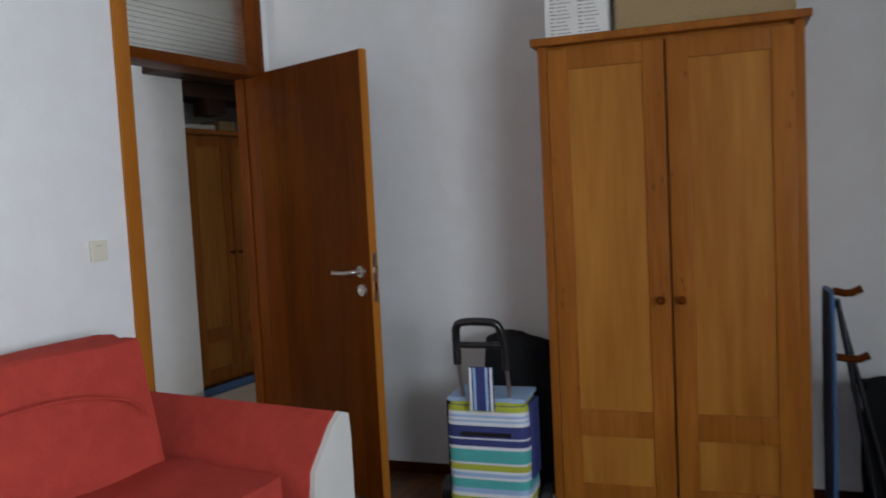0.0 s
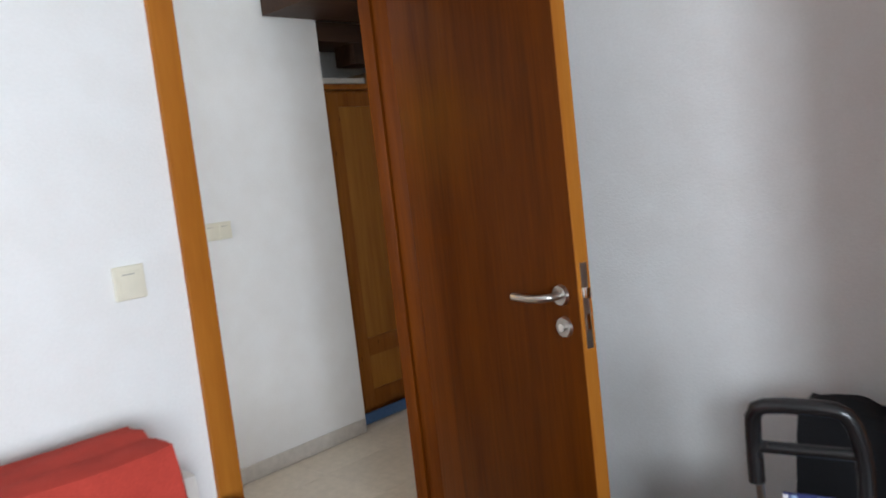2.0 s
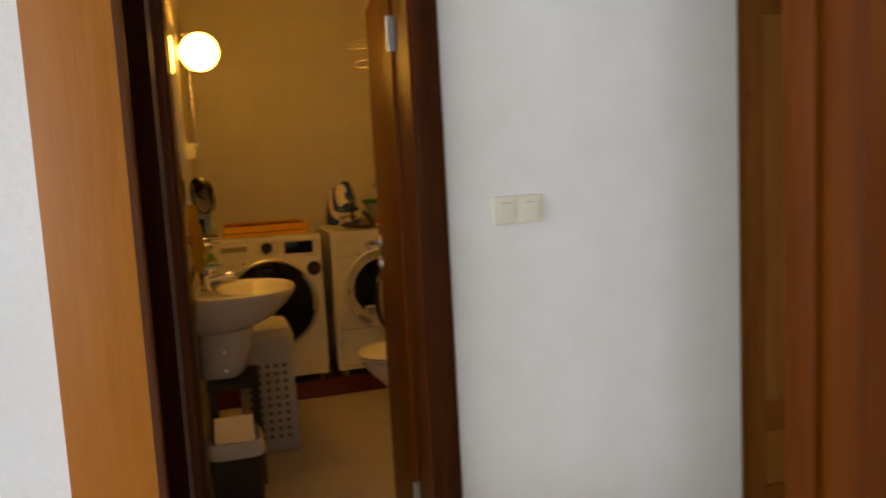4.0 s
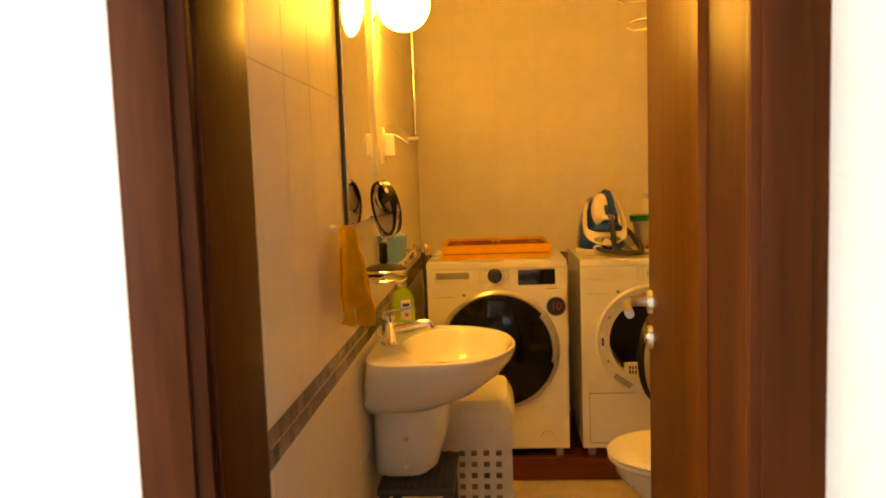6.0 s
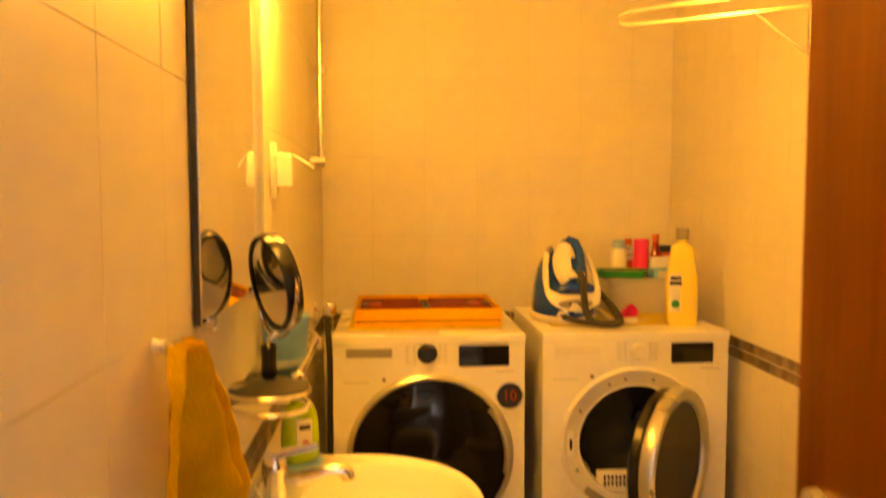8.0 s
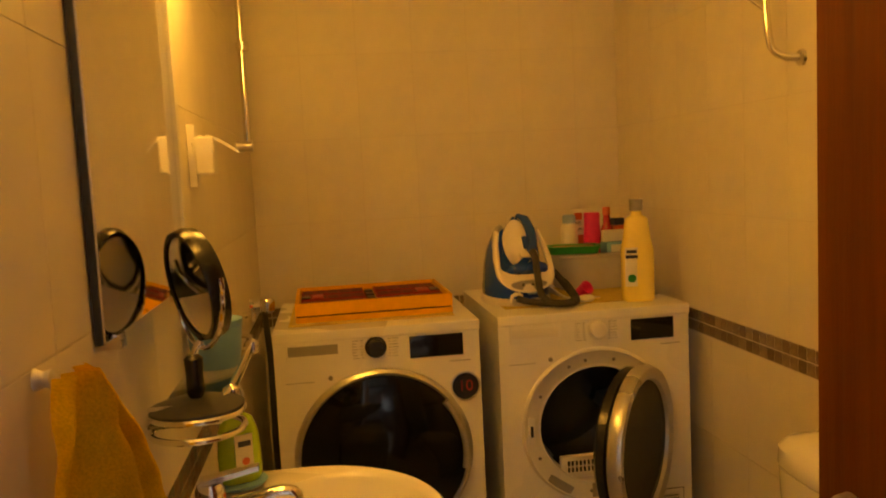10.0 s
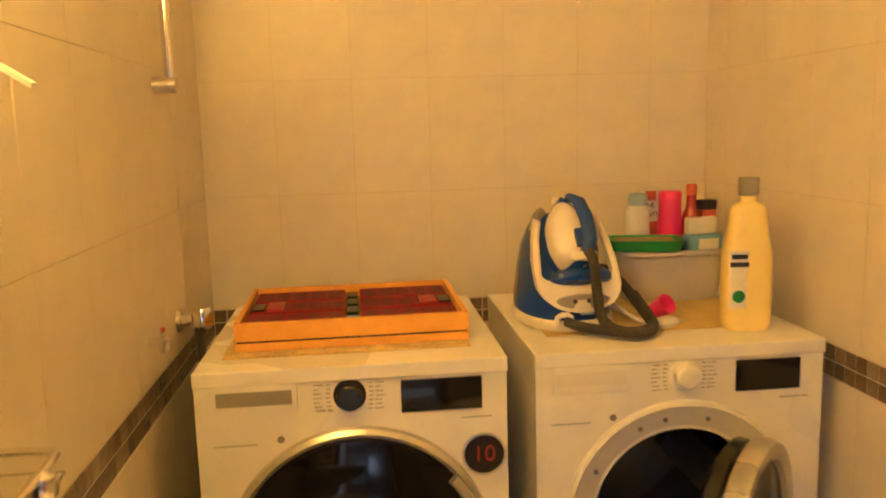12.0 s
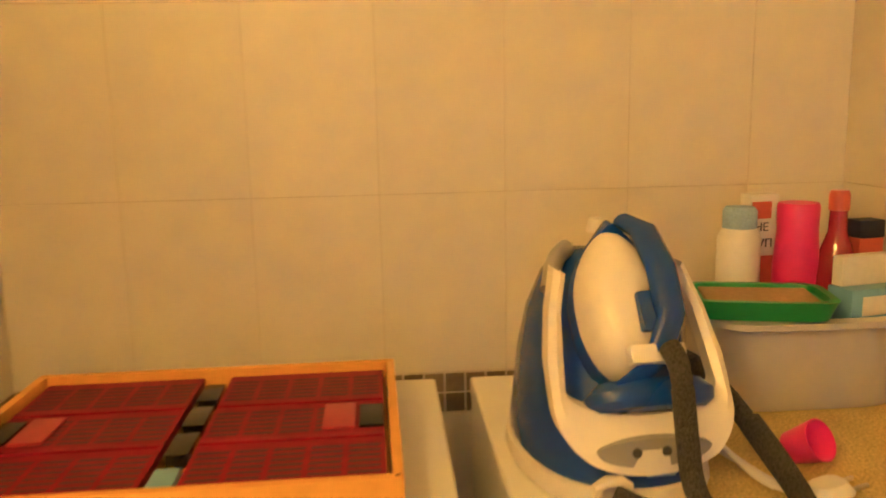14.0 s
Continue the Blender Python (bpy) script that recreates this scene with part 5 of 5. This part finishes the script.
# glass shelf with chrome rail
sh = thing("glass_shelf", "glass wall shelf with a chrome rail and end rings", "shelf")
part("glass_plate", box(B(), 1.922, 2.020, 4.97, 5.46, 1.045, 1.051, 0.001), M_GLASS, sh)
part("rail", tube(B(), [(1.925, 4.97, 1.072), (2.005, 4.965, 1.072), (2.023, 4.985, 1.072), (2.023, 5.44, 1.072), (2.005, 5.465, 1.072), (1.925, 5.46, 1.072)], 0.0045, 10, 2), M_CHROME, sh, "chrome rail")
for y in (5.06, 5.40):
    part("bracket", cyl(B(), (1.921, y, 1.035), (1.975, y, 1.035), 0.011, seg=16), M_CHROME, sh)
    part("knob", lathe(B(), [(0.0, -0.016), (0.012, -0.010), (0.014, 0), (0.012, 0.010), (0, 0.016)], (2.023, y, 1.062), 16), M_CHROME, sh)
bm = B()
for z in (1.061, 1.036):
    tube(bm, [(1.985 + 0.062 * math.cos(t), 4.99 + 0.062 * math.sin(t), z) for t in [2 * math.pi * j / 32 for j in range(33)]], 0.0045, 8)
part("cup_ring", bm, M_CHROME, sh, "chrome double ring holder")
mg = thing("shaving_mirror", "round black and chrome magnifying mirror on a stand", "mirror", (1.985, 4.99, 1.066))
part("base", lathe(B(), [(0.064, 0.0), (0.064, 0.003), (0.045, 0.009), (0.012, 0.014), (0, 0.014)], (0, 0, 0), 36), M_DGREY, mg, "dark domed base")
part("grip", lathe(B(), [(0.008, 0.013), (0.013, 0.022), (0.0115, 0.045), (0.013, 0.068), (0.007, 0.074), (0, 0.074)], (0, 0, 0), 20), M_BLACK, mg, "black grip")
GM = Matrix.Translation((0.012, 0.0, 0.170)) @ pose(0, 0, 0, 0, 0, -60)
bm = B()
tube(bm, [(0.087 * math.cos(t), 0, 0.087 * math.sin(t)) for t in [radians(170 + 200 * j / 24) for j in range(25)]], 0.0035, 8)
part("yoke", bm, M_CHROME, mg, "chrome yoke", GM)
part("stem", tube(B(), [(0, 0, 0.07), (0.004, 0, 0.082), (0.012, 0, 0.092)], 0.005, 10), M_CHROME, mg)
RM = GM @ pose(0, 0, 0, 10, 0, 0)
bm = B()
ring_y(bm, 0, 0, [(0.069, -0.012), (0.076, -0.013), (0.079, 0), (0.076, 0.013), (0.069, 0.012)], 48)
part("frame_ring", bm, M_BLACK, mg, "black round frame", RM)
for s in (-1, 1):
    bm = B()
    lathe(bm, [(0.0695, 0.010 * s), (0.05, 0.0085 * s), (0, 0.0075 * s)], (0, 0, 0), 48, "y")
    part("mirror_disc", bm, M_MIRROR, mg, "", RM)
bc = thing("blue_container", "turquoise plastic pot with a lid on the shelf", "container", (1.970, 5.30, 1.052))
part("pot", lathe(B(), [(0.038, 0), (0.041, 0.004), (0.048, 0.072), (0.046, 0.075), (0, 0.075)], (0, 0, 0), 32), M_TEAL, bc)
part("lid", lathe(B(), [(0.049, 0.0755), (0.049, 0.083), (0.03, 0.088), (0.010, 0.089), (0.010, 0.097), (0, 0.098)], (0, 0, 0), 32), M_TEAL, bc)

# globe lamps on both sides of the mirror
for ly, lz in ((5.345, 1.862), (4.74, 2.12)):
    lamp = thing("wall_lamp", "lit white glass globe wall lamp", "lamp", (1.921, ly, lz), 0, "globe lamps beside the mirror")
    part("mount", lathe(B(), [(0.05, 0), (0.05, 0.012), (0.02, 0.02), (0.018, 0.03), (0, 0.03)], (0, 0, 0), 28, "x"), M_CHROME, lamp)
    bm = B()
    bmesh.ops.create_uvsphere(bm, u_segments=40, v_segments=24, radius=0.085, matrix=Matrix.Translation((0.108, 0, 0)))
    part("globe", bm, M_LAMP, lamp, "glowing glass globe")

# yellow towel on a wall knob
tw = thing("hand_towel", "yellow terry towel hanging from a wall knob", "towel")
bm = B()
rows_, cols = 34, 28
top = Vector((1.945, 4.59, 1.215))
grid = []
for i in range(rows_):
    f = i / (rows_ - 1)
    ring = []
    for j in range(cols):
        g = j / (cols - 1)
        spread = min(1, 0.16 + 1.25 * f ** 0.8)
        y = top.y + (g - 0.38) * 0.36 * spread + 0.015 * f
        low = 0.200 + 0.02 * math.sin(g * 9) + (0.04 if g > 0.7 else 0)
        z = top.z - f * low - 0.02 * (abs(g - 0.3)) * f
        fold = 0.5 + 0.5 * math.sin(g * 15 + 1.2 * math.sin(f * 3))
        x = 1.934 + 0.045 * fold * (0.5 + 0.6 * f) + 0.02 * math.sin(math.pi * g) + 0.006 * noise.noise(Vector((g * 5, f * 6, 0.3)))
        ring.append(bm.verts.new((x, y, z)))
    grid.append(ring)
for a, b in zip(grid, grid[1:]):
    for j in range(cols - 1):
        bm.faces.new((a[j], a[j + 1], b[j + 1], b[j]))
bmesh.ops.solidify(bm, geom=list(bm.faces), thickness=0.006)
part("cloth", bm, M_TOWEL, tw)
part("wall_knob", lathe(B(), [(0.010, 0), (0.007, 0.008), (0.009, 0.014), (0, 0.017)], (1.921, 4.60, 1.208), 18, "x"), M_PLAST, tw)

# pipe rail, valves and hose near the machines
sr = thing("wall_rail", "chrome vertical shower rail on the tiled wall", "rail")
part("rod", cyl(B(), (1.954, 6.345, 1.47), (1.954, 6.345, 2.12), 0.010, seg=18), M_CHROME, sr)
for z in (1.484, 2.10):
    part("bracket", cyl(B(), (1.921, 6.345, z), (1.968, 6.345, z), 0.0165, seg=20), M_STEEL, sr)
part("slider", lathe(B(), [(0.0, -0.02), (0.018, -0.014), (0.02, 0.01), (0.0, 0.02)], (1.957, 6.345, 1.78), 18), M_CHROME, sr)
vl = thing("water_valve", "chrome washing machine water valve with a dark hose", "valve")
part("valve_body", cyl(B(), (1.921, 6.40, 0.985), (1.975, 6.40, 0.985), 0.014, seg=18), M_CHROME, vl)
part("valve_knob", lathe(B(), [(0.016, -0.024), (0.024, -0.016), (0.025, 0.010), (0.019, 0.022), (0.0, 0.024)], (1.972, 6.40, 0.988), 14), M_CHROME, vl, "ribbed chrome valve knob")
part("rosette", lathe(B(), [(0.028, 0), (0.024, 0.008), (0.014, 0.01), (0, 0.01)], (1.921, 6.40, 0.985), 24, "x"), M_CHROME, vl)
part("hose", tube(B(), [(1.962, 6.40, 0.975), (1.966, 6.395, 0.93), (1.975, 6.38, 0.80), (1.972, 6.36, 0.55), (1.975, 6.40, 0.30), (1.98, 6.55, 0.18)], 0.010, 10, 2), M_DGREY, vl, "dark rubber hose")
v2 = thing("stop_valve", "small chrome stop valve on the tiled wall", "valve")
part("stem", cyl(B(), (1.921, 6.16, 1.0), (1.945, 6.16, 1.0), 0.009, seg=14), M_CHROME, v2)
part("knob", lathe(B(), [(0.007, -0.020), (0.010, -0.012), (0.011, 0.004), (0.006, 0.008), (0.006, 0.020), (0, 0.022)], (1.948, 6.16, 1.0), 14), M_CHROME, v2)
part("red_cap", cyl(B(), (1.948, 6.16, 1.0222), (1.948, 6.16, 1.0275), 0.005, seg=10), M_STICK, v2)

# towel rack with swing arms on the toilet wall
rk = thing("towel_rack", "chrome swing-arm towel rack on the tiled wall", "towel rack")
part("post", tube(B(), [(3.299, 5.62, 1.60), (3.26, 5.65, 1.605), (3.235, 5.67, 1.65), (3.235, 5.67, 2.10), (3.26, 5.65, 2.15), (3.299, 5.62, 2.155)], 0.009, 12, 2), M_CHROME, rk)
for z in (1.60, 2.155):
    part("rosette", lathe(B(), [(0.022, 0), (0.018, -0.008), (0.01, -0.01), (0, -0.01)], (3.299, 5.62, z), 20, "x"), M_CHROME, rk)
for k, z in enumerate((1.845, 1.945)):
    o = 0.03 * k
    part("swing_arm", tube(B(), [(3.235, 5.67, z), (2.86 - o, 5.93, z), (2.83 - o, 5.955, z + 0.012), (2.83 - o, 5.955, z + 0.030), (2.86 - o, 5.93, z + 0.042), (3.235, 5.67, z + 0.042)], 0.005, 8, 1), M_CHROME, rk)
part("brace", tube(B(), [(3.235, 5.67, 1.72), (3.13, 5.75, 1.84)], 0.0045, 8), M_CHROME, rk)

# toilet
to = thing("toilet", "white ceramic toilet with a closed lid and cistern", "toilet")
TYC = 5.27


def bowlring(z, x0, x1, b, n=40):
    cx, a = (x0 + x1) / 2, (x1 - x0) / 2
    return [(cx + a * math.copysign(abs(math.cos(t)) ** (1 if math.cos(t) < 0 else 0.6), math.cos(t)), TYC + b * math.copysign(abs(math.sin(t)) ** 0.9, math.sin(t)), z) for t in [2 * math.pi * j / n for j in range(n)]]


part("bowl", loft(B(), [bowlring(0.0, 2.86, 3.22, 0.11), bowlring(0.03, 2.86, 3.22, 0.11), bowlring(0.15, 2.85, 3.20, 0.115), bowlring(0.28, 2.74, 3.18, 0.155), bowlring(0.36, 2.665, 3.16, 0.18), bowlring(0.395, 2.655, 3.15, 0.182), bowlring(0.402, 2.67, 3.14, 0.17)]), M_CERAM, to)
part("seat", loft(B(), [bowlring(0.404, 2.645, 3.10, 0.183), bowlring(0.410, 2.638, 3.10, 0.187), bowlring(0.418, 2.642, 3.10, 0.185)]), M_PLAST, to)
part("lid", loft(B(), [bowlring(0.421, 2.642, 3.10, 0.184), bowlring(0.428, 2.636, 3.10, 0.188), bowlring(0.440, 2.65, 3.09, 0.178), bowlring(0.446, 2.72, 3.06, 0.13)]), M_PLAST, to, "closed white lid")
cist = part("cistern", loft(B(), [[(x, y, z) for x, y, _ in sup(3.2, TYC, 0, a, b, 5, 36)] for z, a, b in ((0.395, 0.075, 0.165), (0.42, 0.085, 0.18), (0.70, 0.094, 0.195))]), M_CERAM, to, "ceramic cistern")
part("cistern_lid", loft(B(), [[(x, y, z) for x, y, _ in sup(3.2, TYC, 0, a, b, 4, 36)] for z, a, b in ((0.702, 0.094, 0.195), (0.71, 0.099, 0.205), (0.745, 0.097, 0.203), (0.765, 0.08, 0.185), (0.772, 0.05, 0.15))]), M_CERAM, to)
part("flush_button", lathe(B(), [(0.022, 0.772), (0.022, 0.779), (0.016, 0.781), (0, 0.780)], (3.19, TYC, 0), 24), M_CHROME, to, "chrome flush button")
part("supply_hose", tube(B(), [(3.292, 5.50, 0.45), (3.27, 5.52, 0.50), (3.20, 5.525, 0.58), (3.20, 5.51, 0.66), (3.20, 5.46, 0.69)], 0.007, 10, 2), M_STEEL, to, "braided steel supply hose")

# laundry basket with square holes
lb_ = thing("laundry_basket", "white plastic laundry basket with square holes and a lid", "basket")
LX0, LX1, LY0, LY1, LZ = 2.085, 2.335, 5.31, 5.66, 0.50


def lattice(bm, o, u, nrm, w, h, nx, nz, z0, z1):
    """A wall sheet with a grid of square holes between z0 and z1."""
    o, u, nrm = Vector(o), Vector(u), Vector(nrm)
    xs = [0.0]
    pad, hole = 0.035, 0.019
    gap = (w - 2 * pad - nx * hole) / (nx - 1)
    for k in range(nx):
        xs += [pad + k * (hole + gap), pad + k * (hole + gap) + hole]
    xs.append(w)
    zs = [0.0]
    gz = (z1 - z0 - nz * hole) / (nz - 1)
    for k in range(nz):
        zs += [z0 + k * (hole + gz), z0 + k * (hole + gz) + hole]
    zs.append(h)
    for i in range(len(xs) - 1):
        for j in range(len(zs) - 1):
            if i % 2 == 1 and j % 2 == 1:
                continue
            p = [o + u * a + Vector((0, 0, b)) for a, b in ((xs[i], zs[j]), (xs[i + 1], zs[j]), (xs[i + 1], zs[j + 1]), (xs[i], zs[j + 1]))]
            bm.faces.new([bm.verts.new(q) for q in p])
    bmesh.ops.remove_doubles(bm, verts=bm.verts, dist=1e-5)


for o, u, w in (((LX0, LY0, 0.002), (1, 0, 0), LX1 - LX0), ((LX1, LY0, 0.002), (0, 1, 0), LY1 - LY0), ((LX0, LY1, 0.002), (1, 0, 0), LX1 - LX0), ((LX0, LY0, 0.002), (0, 1, 0), LY1 - LY0)):
    bm = B()
    lattice(bm, o, u, (0, 0, 1), w, LZ, 5 if u[0] else 7, 10, 0.06, 0.42)
    bmesh.ops.recalc_face_normals(bm, faces=bm.faces)
    bmesh.ops.solidify(bm, geom=list(bm.faces), thickness=0.003)
    part("lattice_wall", bm, M_PLAST, lb_)
part("bottom", box(B(), LX0, LX1, LY0, LY1, 0.001, 0.006), M_PLAST, lb_)
mx_, my_ = (LX0 + LX1) / 2, (LY0 + LY1) / 2
part("lid", loft(B(), [sup(mx_, my_, z, a, b, 6, 36) for z, a, b in ((0.49, 0.136, 0.186), (0.535, 0.138, 0.188), (0.55, 0.134, 0.184), (0.585, 0.115, 0.165), (0.592, 0.09, 0.14))]), M_PLAST, lb_, "domed white lid")
part("laundry", cushion(B(), LX0 + 0.02, LX1 - 0.02, LY0 + 0.02, LY1 - 0.02, 0.02, 0.42, 0.01, 6), M_CARD, lb_, "clothes inside")

# dark crate stand and waste bin under the basin
cr = thing("plastic_stand", "dark grey slotted plastic stand under the basin", "stand")
part("top_plate", box(B(), 1.945, 2.165, 4.93, 5.24, 0.425, 0.445, 0.008), M_DGREY, cr)
for k in range(9):
    part("rib", box(B(), 1.965 + k * 0.021, 1.973 + k * 0.021, 4.95, 5.22, 0.445, 0.452, 0.002), M_DGREY, cr)
for x in (1.965, 2.145):
    for y in (4.95, 5.22):
        part("leg", box(B(), x - 0.014, x + 0.014, y - 0.014, y + 0.014, 0, 0.425, 0.003), M_DGREY, cr)
bn = thing("waste_bin", "dark grey waste bin with a white swing lid", "bin", (2.045, 4.74, 0), 0)
part("bucket", loft(B(), [sup(0, 0, z, a, b, 5, 32) for z, a, b in ((0, 0.085, 0.10), (0.01, 0.09, 0.105), (0.24, 0.105, 0.125))]), M_DGREY, bn)
part("rim", loft(B(), [sup(0, 0, z, a, b, 5, 32) for z, a, b in ((0.24, 0.106, 0.126), (0.245, 0.11, 0.13), (0.275, 0.108, 0.128), (0.30, 0.095, 0.115))], True, True, False), M_PLAST, bn, "white lid rim")
part("swing_flap", loft(B(), [[(-0.075, y, z) for y, z in ((-0.10, 0.298), (0, 0.372), (0.10, 0.298))], [(0.075, y, z) for y, z in ((-0.10, 0.298), (0, 0.372), (0.10, 0.298))]]), M_PLAST, bn, "white peaked swing flap")

# ---- wall and floor tiles ----
ROWS = [(0.0, 0.237), (0.237, 0.539), (0.539, 0.841), (0.915, 1.217), (1.217, 1.519), (1.519, 1.821), (1.821, 2.123), (2.123, 2.425), (2.425, 2.448)]
BAND = [(0.844, 0.877), (0.879, 0.912)]
shared = {}


def piece(name, size, material, m, parent):
    """A thin tile with chamfered front edges, lying in its local xz plane, face at -y; the mesh is shared by size."""
    key = (name, round(size[0], 3), round(size[1], 3), material.name)
    if key not in shared:
        w, h, d, c = size[0] / 2, size[1] / 2, 0.0018, min(0.0004, size[0] * 0.06)
        vs = [(sx * w, 0.0, sz * h) for sx, sz in ((-1, -1), (1, -1), (1, 1), (-1, 1))]
        vs += [(sx * w, -d + c, sz * h) for sx, sz in ((-1, -1), (1, -1), (1, 1), (-1, 1))]
        vs += [(sx * (w - c), -d, sz * (h - c)) for sx, sz in ((-1, -1), (1, -1), (1, 1), (-1, 1))]
        fs = [(8, 9, 10, 11)]
        for k in range(4):
            j = (k + 1) % 4
            fs += [(k, j, 4 + j, 4 + k), (4 + k, 4 + j, 8 + j, 8 + k)]
        me = bpy.data.meshes.new(name)
        me.from_pydata(vs, [], fs)
        me.materials.append(material)
        shared[key] = me
    ob = new(name, shared[key])
    ob.parent = parent
    ob.matrix_local = m
    return ob


def cuts(a, b, first, step):
    k = first - step * math.ceil((first - a) / step)
    out = [a]
    while k < b - 0.012:
        if k > a + 0.012:
            out.append(k)
        k += step
    return list(zip(out, out[1:] + [b]))


rng = random.Random(4)
G = 0.0012
WALLS = ((wall_l, cuts(BY0, BY1, 4.26, 0.203), lambda s, z: Matrix.Translation((BX0 - 0.0013, s, z)) @ pose(0, 0, 0, 0, 0, 90), BY0, BY1),
         (wall_b, cuts(BX0, BX1, 2.111, 0.204), lambda s, z: Matrix.Translation((s, BY1 + 0.0013, z)), BX0, BX1),
         (wall_r, cuts(BY0, BY1, 4.26, 0.203), lambda s, z: Matrix.Translation((BX1 + 0.0013, s, z)) @ pose(0, 0, 0, 0, 0, -90), BY0, BY1))
for wall, cols_, put, s0, s1 in WALLS:
    for z0, z1 in ROWS:
        for a, b in cols_:
            piece("tile", (b - a - G, z1 - z0 - G), M_TILE, put((a + b) / 2, (z0 + z1) / 2) @ pose(0, 0, 0, rng.uniform(-0.05, 0.05), 0, rng.uniform(-0.08, 0.08)), wall)
    for z0, z1 in BAND:
        for a, b in cuts(s0, s1, s0, 0.035):
            piece("mosaic_tile", (b - a - 0.003, z1 - z0 - 0.001), M_MOSAIC, put((a + b) / 2, (z0 + z1) / 2), wall)
for parent, x0, x1, y0, y1, st_ in ((bath_floor, 1.925, 3.295, 3.87, 6.10, 0.33), (cor_floor, 0.5, 4.58, 2.47, 3.68, 0.40)):
    for a, b in cuts(x0, x1, x0 + 0.2, st_):
        for c, d in cuts(y0, y1, y0 + 0.15, st_):
            if (d - c) > 0.02:
                ob = piece("floor_tile", (b - a - G, d - c - G), M_FLOORT, Matrix.Translation(((a + b) / 2, (c + d) / 2, -0.0045)) @ pose(0, 0, 0, -90, 0, 0), parent)
